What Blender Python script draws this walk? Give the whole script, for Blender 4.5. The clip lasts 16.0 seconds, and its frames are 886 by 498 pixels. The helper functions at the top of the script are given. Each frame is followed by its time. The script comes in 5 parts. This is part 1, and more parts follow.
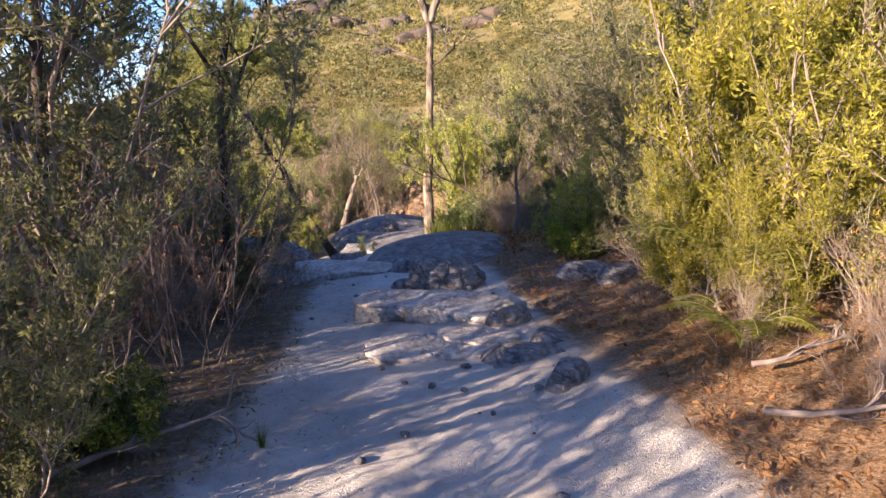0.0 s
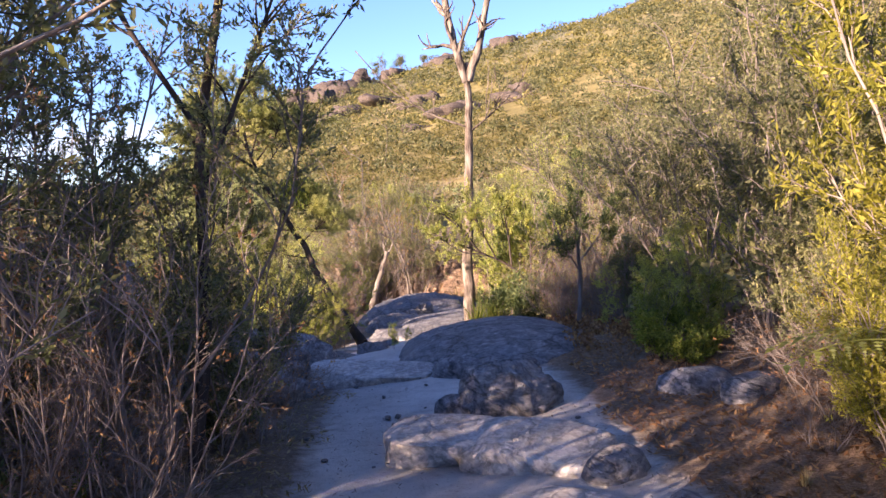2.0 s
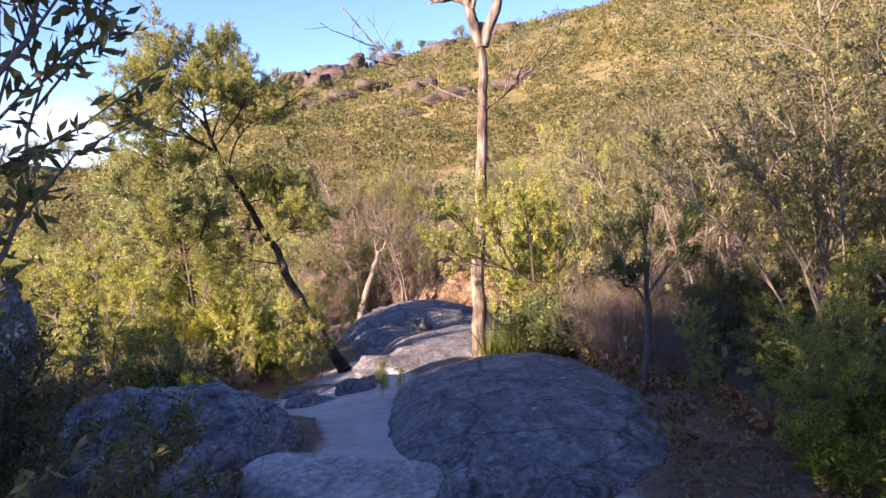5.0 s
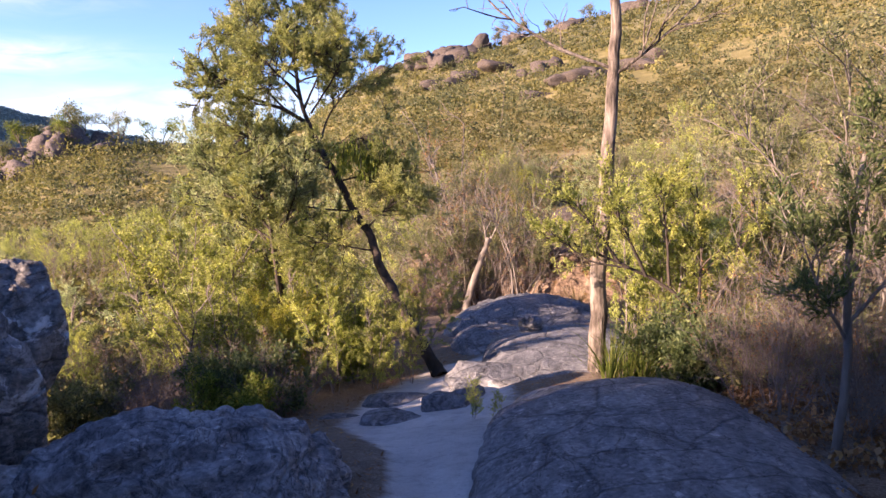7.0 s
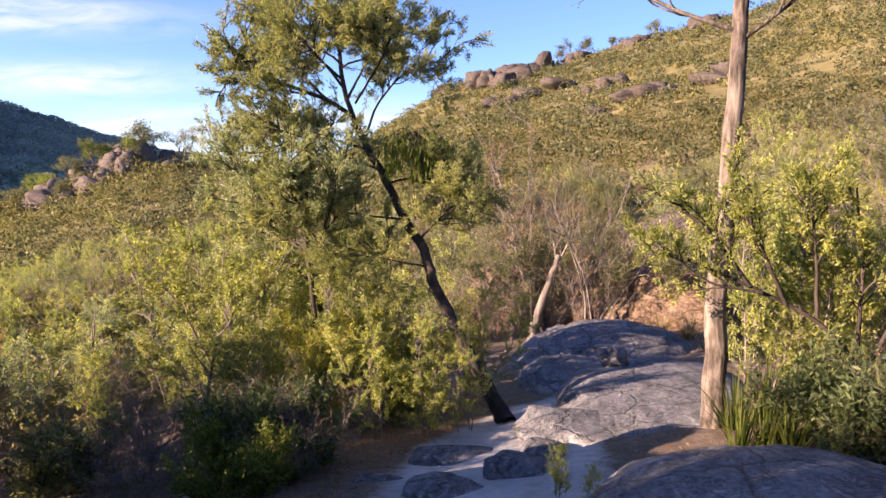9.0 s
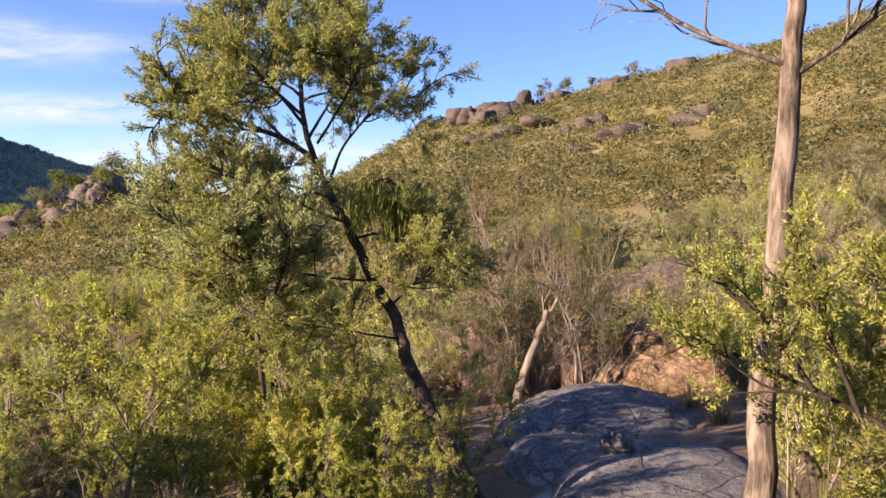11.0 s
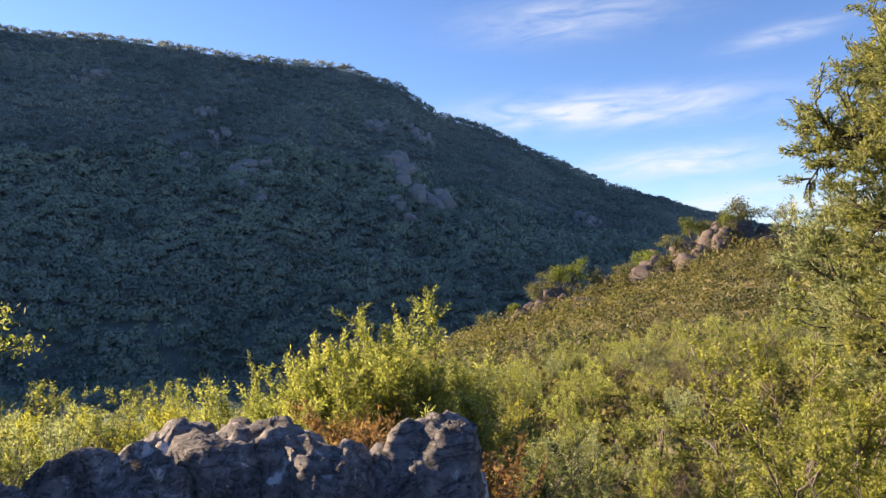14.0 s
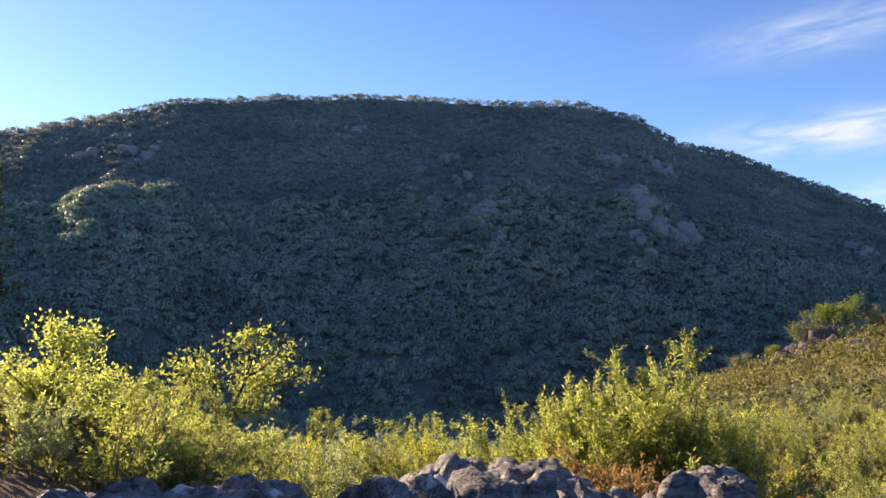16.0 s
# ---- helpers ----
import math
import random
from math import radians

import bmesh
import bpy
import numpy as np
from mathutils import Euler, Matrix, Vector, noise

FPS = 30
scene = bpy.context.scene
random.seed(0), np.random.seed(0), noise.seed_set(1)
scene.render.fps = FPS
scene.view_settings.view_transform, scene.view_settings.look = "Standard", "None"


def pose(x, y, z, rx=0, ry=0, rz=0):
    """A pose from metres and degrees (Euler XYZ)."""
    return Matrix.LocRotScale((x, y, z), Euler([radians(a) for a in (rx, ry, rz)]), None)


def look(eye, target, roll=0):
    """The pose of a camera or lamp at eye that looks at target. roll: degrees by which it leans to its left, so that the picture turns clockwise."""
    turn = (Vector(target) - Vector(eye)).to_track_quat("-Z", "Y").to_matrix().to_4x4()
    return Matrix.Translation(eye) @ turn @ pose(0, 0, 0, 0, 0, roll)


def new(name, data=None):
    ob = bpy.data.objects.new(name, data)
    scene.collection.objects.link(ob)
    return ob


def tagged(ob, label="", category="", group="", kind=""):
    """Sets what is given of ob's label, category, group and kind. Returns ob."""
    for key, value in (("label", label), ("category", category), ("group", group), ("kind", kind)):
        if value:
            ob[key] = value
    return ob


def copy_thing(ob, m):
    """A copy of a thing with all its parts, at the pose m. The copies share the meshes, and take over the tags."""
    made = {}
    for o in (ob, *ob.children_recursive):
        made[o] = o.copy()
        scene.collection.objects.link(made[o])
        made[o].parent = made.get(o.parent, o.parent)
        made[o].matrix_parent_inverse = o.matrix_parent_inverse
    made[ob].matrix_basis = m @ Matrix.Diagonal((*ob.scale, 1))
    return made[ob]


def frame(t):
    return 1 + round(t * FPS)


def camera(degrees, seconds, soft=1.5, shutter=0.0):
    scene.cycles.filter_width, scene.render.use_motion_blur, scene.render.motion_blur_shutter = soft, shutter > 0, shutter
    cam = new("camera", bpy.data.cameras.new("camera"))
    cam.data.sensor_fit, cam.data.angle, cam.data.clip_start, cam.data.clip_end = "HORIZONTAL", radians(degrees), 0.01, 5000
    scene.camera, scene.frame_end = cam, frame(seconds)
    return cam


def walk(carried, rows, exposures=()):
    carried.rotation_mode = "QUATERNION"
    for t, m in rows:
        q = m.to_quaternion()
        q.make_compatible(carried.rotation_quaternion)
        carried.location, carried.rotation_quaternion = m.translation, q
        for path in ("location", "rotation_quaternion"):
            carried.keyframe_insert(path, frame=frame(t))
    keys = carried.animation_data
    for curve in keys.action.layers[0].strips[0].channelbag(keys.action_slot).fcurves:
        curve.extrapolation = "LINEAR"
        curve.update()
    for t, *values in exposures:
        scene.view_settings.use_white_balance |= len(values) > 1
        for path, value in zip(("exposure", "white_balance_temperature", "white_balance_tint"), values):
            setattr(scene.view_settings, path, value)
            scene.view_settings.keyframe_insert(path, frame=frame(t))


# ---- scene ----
cam = camera(63.3, 16.0)
METRES, EYE, TILT, LEAN, TURN = 10.0, 1.5, -10.5, 0.0, 0.0
ROWS = [
    (0.0, 0.0, 0.0, 0.0, 0.0, 0.0, -0.0),
    (0.5, 0.0005, 0.0365, 0.0026, 0.26, 0.88, -0.12),
    (1.0, -0.0039, 0.081, 0.0049, 0.61, 2.17, 0.0),
    (1.5, -0.0163, 0.1296, 0.0117, 1.09, 3.74, 0.57),
    (2.0, -0.0227, 0.1754, 0.0222, 2.35, 5.86, 0.44),
    (2.5, -0.0329, 0.2186, 0.0314, 2.56, 6.53, 0.28),
    (3.0, -0.0327, 0.2645, 0.04, 1.16, 6.55, 0.22),
    (5.5, -0.048, 0.4772, 0.0871, 2.52, 4.74, -1.14),
    (6.0, -0.0445, 0.5185, 0.0918, 5.93, 4.92, -1.81),
    (6.5, -0.0484, 0.5485, 0.0964, 8.49, 4.12, -2.26),
    (7.0, -0.0473, 0.5878, 0.1006, 11.0, 3.3, -3.37),
    (7.5, -0.0525, 0.6292, 0.1093, 13.19, 3.04, -4.12),
    (8.0, -0.0663, 0.6707, 0.1058, 14.14, 2.98, -4.07),
    (8.5, -0.0764, 0.7217, 0.1087, 14.81, 3.68, -4.18),
    (9.0, -0.0912, 0.7599, 0.106, 15.66, 4.55, -4.43),
    (11.5, -0.131, 0.902, 0.1568, 13.67, 8.1, -5.0),
    (12.0, -0.1321, 0.904, 0.1576, 16.12, 8.49, -6.01),
    (12.5, -0.1385, 0.9047, 0.1583, 25.39, 8.01, -7.61),
    (13.0, -0.1492, 0.8994, 0.1586, 38.43, 6.6, -9.04),
    (13.5, -0.1586, 0.8895, 0.1593, 50.67, 5.19, -9.8),
    (14.0, -0.16, 0.8799, 0.1604, 60.79, 4.41, -10.1),
    (14.5, -0.1589, 0.8725, 0.1615, 68.19, 4.22, -10.19),
    (15.0, -0.1582, 0.8685, 0.1622, 73.32, 4.26, -10.21),
    (15.5, -0.1576, 0.8664, 0.1623, 77.02, 4.14, -10.35),
    (16.0, -0.156, 0.8639, 0.162, 79.93, 3.9, -10.57),
]
walk(cam, [(t, pose(0, 0, EYE, TILT, LEAN, TURN) @ pose(METRES * x, METRES * y, METRES * z, 90 + pitch, roll, yaw)) for t, x, y, z, yaw, pitch, roll in ROWS],
     exposures=((0.0, 2.1, 6500, 25), (3.0, 2.25, 6400, 35), (5.5, 2.1, 6400, 35), (9.0, 1.85, 6500, 33), (12.5, 1.55, 6700, 23), (16.0, 1.55, 6500, 21)))

# ---- light ----
SUN_AZ, SUN_EL = 131.0, 16.0  # degrees left of the way walked, degrees up
to_sun = Vector((-math.sin(radians(SUN_AZ)) * math.cos(radians(SUN_EL)), math.cos(radians(SUN_AZ)) * math.cos(radians(SUN_EL)), math.sin(radians(SUN_EL))))
sun_data = bpy.data.lights.new("sun", "SUN")
sun_data.energy, sun_data.angle, sun_data.color = 5.0, radians(0.5), (1.0, 0.8, 0.52)
sun = new("sun", sun_data)
sun.matrix_world = look(to_sun * 60, (0, 0, 0))

world = bpy.data.worlds.new("world")
scene.world = world
world.use_nodes = True
wn, wl = world.node_tree.nodes, world.node_tree.links
back = wn["Background"]
sky = wn.new("ShaderNodeTexSky")
sky.sky_type, sky.sun_disc = "NISHITA", False
sky.sun_elevation, sky.sun_rotation = radians(SUN_EL), radians(-SUN_AZ)
sky.air_density, sky.dust_density, sky.ozone_density = 0.75, 0.1, 4.5
back.inputs["Strength"].default_value = 0.085


def sky_clouds():
    """Thin streaked clouds low in the sky."""
    co = wn.new("ShaderNodeTexCoord")
    sep = wn.new("ShaderNodeSeparateXYZ")
    wl.new(co.outputs["Generated"], sep.inputs[0])

    def calc(op, a, b=0.0, c=0.0):
        n = wn.new("ShaderNodeMath")
        n.operation = op
        for k, v in enumerate((a, b, c)):
            if isinstance(v, (int, float)):
                n.inputs[k].default_value = v
            else:
                wl.new(v, n.inputs[k])
        return n.outputs[0]

    az = calc("ARCTAN2", calc("MULTIPLY", sep.outputs[0], -1.0), sep.outputs[1])
    el = calc("ARCSINE", sep.outputs[2])
    xy = wn.new("ShaderNodeCombineXYZ")
    wl.new(calc("MULTIPLY", az, 5.0), xy.inputs[0])
    wl.new(calc("MULTIPLY_ADD", el, 22.0, calc("MULTIPLY", az, 2.0)), xy.inputs[1])
    tex = wn.new("ShaderNodeTexNoise")
    tex.inputs["Scale"].default_value, tex.inputs["Detail"].default_value, tex.inputs["Roughness"].default_value, tex.inputs["Distortion"].default_value = 2.2, 8, 0.6, 0.6
    wl.new(xy.outputs[0], tex.inputs["Vector"])
    puff = None
    for a, e, wa, we, k in ((49, 10.2, 10, 1.2, 1.1), (43, 6.2, 7, 1.0, 1.0), (52, 17.0, 7, 1.4, 0.55), (35, 3.2, 14, 1.2, 0.8), (36.5, 14.8, 3.2, 0.6, 0.7), (20, 4.5, 14, 1.5, 0.5), (68, 5, 6, 1, 0.2)):
        da = calc("DIVIDE", calc("SUBTRACT", az, radians(a)), radians(wa))
        de = calc("DIVIDE", calc("SUBTRACT", el, calc("MULTIPLY_ADD", da, radians(-0.5), radians(e))), radians(we))
        g = calc("MULTIPLY", calc("EXPONENT", calc("MULTIPLY", calc("ADD", calc("MULTIPLY", da, da), calc("MULTIPLY", de, de)), -1.0)), k)
        puff = g if puff is None else calc("ADD", puff, g)
    cover = calc("MULTIPLY", puff, calc("MULTIPLY_ADD", tex.outputs[0], 3.4, -1.0))
    cover.node.use_clamp = True
    low = calc("MULTIPLY", cover, 0.85)
    mix = wn.new("ShaderNodeMix")
    mix.data_type = "RGBA"
    wl.new(low, mix.inputs["Factor"])
    wl.new(sky.outputs[0], mix.inputs["A"])
    mix.inputs["B"].default_value = (3.6, 4.0, 4.2, 1)
    wl.new(mix.outputs["Result"], back.inputs["Color"])


sky_clouds()


# ---- materials ----
def material(name, rough=0.9):
    m = bpy.data.materials.new(name)
    m.use_nodes = True
    b = m.node_tree.nodes["Principled BSDF"]
    b.inputs["Roughness"].default_value = rough
    b.inputs["Specular IOR Level"].default_value = 0.25
    return m, m.node_tree.nodes, m.node_tree.links, b


def ramp(nodes, links, value, stops):
    r = nodes.new("ShaderNodeValToRGB")
    while len(r.color_ramp.elements) < len(stops):
        r.color_ramp.elements.new(0.5)
    for e, (at_, c) in zip(r.color_ramp.elements, stops):
        e.position, e.color = at_, (*c, 1)
    links.new(value, r.inputs[0])
    return r.outputs[0]


def tex_noise(nodes, links, scale, detail=6, rough=0.6, stretch=None, distort=0.0):
    co = nodes.new("ShaderNodeTexCoord")
    t = nodes.new("ShaderNodeTexNoise")
    t.inputs["Scale"].default_value, t.inputs["Detail"].default_value, t.inputs["Roughness"].default_value, t.inputs["Distortion"].default_value = scale, detail, rough, distort
    if stretch:
        mp = nodes.new("ShaderNodeMapping")
        mp.inputs["Scale"].default_value = stretch
        links.new(co.outputs["Object"], mp.inputs[0])
        links.new(mp.outputs[0], t.inputs["Vector"])
    else:
        links.new(co.outputs["Object"], t.inputs["Vector"])
    return t.outputs[0]


def mixed(nodes, links, fac, a, b, kind="MIX"):
    n = nodes.new("ShaderNodeMix")
    n.data_type, n.blend_type = "RGBA", kind
    for key, v in (("Factor", fac), ("A", a), ("B", b)):
        if isinstance(v, (int, float)):
            n.inputs[key].default_value = v
        elif isinstance(v, tuple):
            n.inputs[key].default_value = (*v, 1)
        else:
            links.new(v, n.inputs[key])
    return n.outputs["Result"]


def bumped(nodes, links, bsdf, height, strength, distance):
    b = nodes.new("ShaderNodeBump")
    b.inputs["Strength"].default_value, b.inputs["Distance"].default_value = strength, distance
    links.new(height, b.inputs["Height"])
    links.new(b.outputs[0], bsdf.inputs["Normal"])


def leaf_material(name, dark, mid, light, glow=0.45, broad=1.5):
    """Small leaves: each one its own shade, and light shines through."""
    m, n, l, b = material(name, 0.55)
    geo = n.new("ShaderNodeNewGeometry")
    info = n.new("ShaderNodeObjectInfo")
    col = ramp(n, l, geo.outputs["Random Per Island"], ((0.0, dark), (0.55, mid), (1.0, light)))
    col = mixed(n, l, 0.6, col, ramp(n, l, tex_noise(n, l, broad, 3), ((0.36, (0.5, 0.54, 0.52)), (0.5, (1, 1, 1)), (0.64, (1.4, 1.28, 1.15)))), "MULTIPLY")
    hue = n.new("ShaderNodeHueSaturation")
    l.new(col, hue.inputs["Color"])
    mr = n.new("ShaderNodeMapRange")
    mr.inputs["To Min"].default_value, mr.inputs["To Max"].default_value = 0.75, 1.25
    l.new(info.outputs["Random"], mr.inputs[0])
    l.new(mr.outputs[0], hue.inputs["Value"])
    l.new(hue.outputs[0], b.inputs["Base Color"])
    tr = n.new("ShaderNodeBsdfTranslucent")
    l.new(mixed(n, l, 1.0, hue.outputs[0], (1.3, 1.4, 0.95), "MULTIPLY"), tr.inputs[0])
    mix = n.new("ShaderNodeMixShader")
    mix.inputs[0].default_value = glow
    l.new(b.outputs[0], mix.inputs[1])
    l.new(tr.outputs[0], mix.inputs[2])
    l.new(mix.outputs[0], n["Material Output"].inputs["Surface"])
    return m


def bark_material(name, stops, scale=9.0, bump=0.5):
    m, n, l, b = material(name, 0.9)
    t = tex_noise(n, l, scale, 8, 0.7, (1, 1, 0.16), 0.4)
    t2 = tex_noise(n, l, 2.0, 3)
    l.new(mixed(n, l, 0.35, ramp(n, l, t, stops), ramp(n, l, t2, stops)), b.inputs["Base Color"])
    bumped(n, l, b, t, bump, 0.03)
    return m


def rock_material(name, dark, mid, light, patch, moss=0.0, crag=0.75, white=0.0):
    """Weathered sandstone: grain, stains, pale lichen, cracks."""
    m, n, l, b = material(name, 0.92)
    big, grain = tex_noise(n, l, 1.3, 8, 0.65, None, 0.5), tex_noise(n, l, 38, 6, 0.75)
    streak = tex_noise(n, l, 5.0, 8, 0.7, (1.0, 0.35, 2.2), 1.2)
    col = ramp(n, l, big, ((0.32, dark), (0.52, mid), (0.72, light)))
    col = mixed(n, l, 0.55, col, ramp(n, l, streak, ((0.4, dark), (0.5, mid), (0.6, light))))
    speck = ramp(n, l, tex_noise(n, l, 24, 4, 0.6), ((0.42, (0.45, 0.45, 0.47)), (0.5, (1, 1, 1)), (0.6, (1, 1, 1)), (0.66, (1.7, 1.65, 1.6))))
    col = mixed(n, l, 0.5, col, speck, "MULTIPLY")
    spots = ramp(n, l, tex_noise(n, l, 7.0, 7, 0.7, None, 0.3), ((0.60, (0, 0, 0)), (0.68, (1, 1, 1))))
    col = mixed(n, l, spots, col, patch)
    if white:
        crust = ramp(n, l, tex_noise(n, l, 3.1, 6, 0.6, None, 0.4), ((0.64 - white * 0.1, (0, 0, 0)), (0.67 - white * 0.1, (1, 1, 1))))
        col = mixed(n, l, crust, col, (0.72, 0.71, 0.69))
    if moss:
        mm = ramp(n, l, tex_noise(n, l, 2.2, 6, 0.7), ((0.62 - moss * 0.2, (0, 0, 0)), (0.72 - moss * 0.2, (1, 1, 1))))
        col = mixed(n, l, mm, col, (0.13, 0.07, 0.02))
    col = mixed(n, l, 0.3, col, ramp(n, l, grain, ((0.3, (0.35, 0.35, 0.35)), (0.7, (1.3, 1.3, 1.3)))), "MULTIPLY")
    vor = n.new("ShaderNodeTexVoronoi")
    vor.feature = "DISTANCE_TO_EDGE"
    vor.inputs["Scale"].default_value = 1.6
    co = n.new("ShaderNodeTexCoord")
    warp = mixed(n, l, 0.25, co.outputs["Object"], tex_noise(n, l, 2.0, 5))
    l.new(warp, vor.inputs["Vector"])
    crack = ramp(n, l, vor.outputs[0], ((0.0, (0, 0, 0)), (0.025, (1, 1, 1))))
    fissure = ramp(n, l, tex_noise(n, l, 2.6, 5, 0.65, (1.0, 0.4, 1.6), 2.0), ((0.485, (1, 1, 1)), (0.5, (0.25, 0.25, 0.27)), (0.515, (1, 1, 1))))
    col = mixed(n, l, crag, col, fissure, "MULTIPLY")
    col = mixed(n, l, crag * 0.66, col, crack, "MULTIPLY")
    l.new(col, b.inputs["Base Color"])
    hgt = mixed(n, l, 0.7, mixed(n, l, 0.7, mixed(n, l, 0.3, streak, grain), crack, "MULTIPLY"), fissure, "MULTIPLY")
    bumped(n, l, b, hgt, 0.8, 0.05)
    return m


rock_grey = rock_material("grey_sandstone", (0.1, 0.1, 0.11), (0.25, 0.24, 0.25), (0.45, 0.43, 0.42), (0.55, 0.53, 0.52))
rock_dome = rock_material("dark_sandstone", (0.1, 0.1, 0.11), (0.2, 0.2, 0.215), (0.33, 0.325, 0.33), (0.42, 0.41, 0.42), 0.0)
rock_pale = rock_material("pale_sandstone", (0.32, 0.3, 0.3), (0.52, 0.49, 0.47), (0.66, 0.62, 0.59), (0.34, 0.32, 0.32), 0.0, 0.25)
rock_rust = rock_material("rusty_sandstone", (0.09, 0.06, 0.045), (0.24, 0.16, 0.11), (0.38, 0.28, 0.21), (0.2, 0.17, 0.14), 0.4)
rock_lichen = rock_material("lichen_sandstone", (0.13, 0.125, 0.125), (0.28, 0.265, 0.255), (0.45, 0.42, 0.395), (0.55, 0.53, 0.51), white=0.6)
rock_cliff = rock_material("mountain_cliff", (0.17, 0.165, 0.165), (0.28, 0.265, 0.26), (0.42, 0.39, 0.37), (0.46, 0.44, 0.42))
rock_spur = rock_material("spur_sandstone", (0.07, 0.06, 0.058), (0.16, 0.13, 0.12), (0.28, 0.23, 0.2), (0.25, 0.22, 0.2))
rock_far = rock_material("hill_sandstone", (0.045, 0.038, 0.036), (0.11, 0.09, 0.08), (0.2, 0.16, 0.14), (0.17, 0.15, 0.14))
bark_grey = bark_material("grey_bark", ((0.3, (0.06, 0.053, 0.05)), (0.5, (0.18, 0.155, 0.14)), (0.7, (0.38, 0.33, 0.3))))
bark_dark = bark_material("dark_bark", ((0.3, (0.015, 0.013, 0.012)), (0.5, (0.05, 0.04, 0.036)), (0.72, (0.15, 0.11, 0.09))))
bark_pale = bark_material("pale_gum_bark", ((0.4, (0.03, 0.024, 0.02)), (0.5, (0.15, 0.12, 0.1)), (0.62, (0.34, 0.29, 0.25))), 16.0, 1.0)
bark_twig = bark_material("dry_twig", ((0.3, (0.08, 0.066, 0.06)), (0.5, (0.2, 0.165, 0.15)), (0.7, (0.38, 0.33, 0.3))))
bark_burnt = bark_material("charred_wood", ((0.3, (0.008, 0.008, 0.008)), (0.55, (0.03, 0.028, 0.027)), (0.75, (0.13, 0.1, 0.08))))
leaf_olive = leaf_material("olive_leaf", (0.08, 0.088, 0.045), (0.17, 0.18, 0.085), (0.29, 0.28, 0.14))
leaf_yellow = leaf_material("yellow_green_leaf", (0.18, 0.17, 0.025), (0.34, 0.325, 0.05), (0.5, 0.47, 0.12), 0.55)
leaf_green = leaf_material("green_leaf", (0.07, 0.1, 0.018), (0.16, 0.2, 0.035), (0.3, 0.32, 0.07), 0.5)
leaf_dark = leaf_material("dark_green_leaf", (0.045, 0.065, 0.03), (0.09, 0.12, 0.05), (0.17, 0.2, 0.085))
leaf_blue = leaf_material("blue_green_needle", (0.17, 0.2, 0.1), (0.34, 0.38, 0.2), (0.5, 0.53, 0.3))
leaf_pine = leaf_material("cypress_needle", (0.16, 0.18, 0.07), (0.34, 0.36, 0.14), (0.5, 0.5, 0.22), 0.5)
leaf_dry = leaf_material("dry_leaf", (0.12, 0.06, 0.03), (0.26, 0.13, 0.06), (0.42, 0.26, 0.13), 0.3)
leaf_scrub = leaf_material("scrub_leaf", (0.1, 0.095, 0.035), (0.15, 0.14, 0.05), (0.22, 0.195, 0.08), 0.4, 0.4)
# canopy green greyed and lightened, standing in for haze over the valley
leaf_forest_haze = leaf_material("hazed_forest_canopy", (0.16, 0.195, 0.165), (0.19, 0.23, 0.19), (0.225, 0.265, 0.205), 0.25, 0.03)
# paler still: distance haze is put into the upper forest's leaf colour
leaf_ridge_haze = leaf_material("hazed_mountain_heath", (0.23, 0.26, 0.245), (0.27, 0.3, 0.28), (0.32, 0.345, 0.31), 0.25, 0.012)
leaf_lime = leaf_material("lime_leaf", (0.18, 0.2, 0.045), (0.35, 0.37, 0.1), (0.51, 0.51, 0.2), 0.55)
leaf_orange = leaf_material("orange_leaf", (0.17, 0.09, 0.045), (0.3, 0.17, 0.08), (0.42, 0.29, 0.14), 0.45)
leaf_grass = leaf_material("grass_blade", (0.04, 0.06, 0.012), (0.1, 0.13, 0.025), (0.24, 0.24, 0.07))
leaf_straw = leaf_material("straw_grass", (0.14, 0.1, 0.05), (0.28, 0.22, 0.11), (0.45, 0.38, 0.22), 0.3)


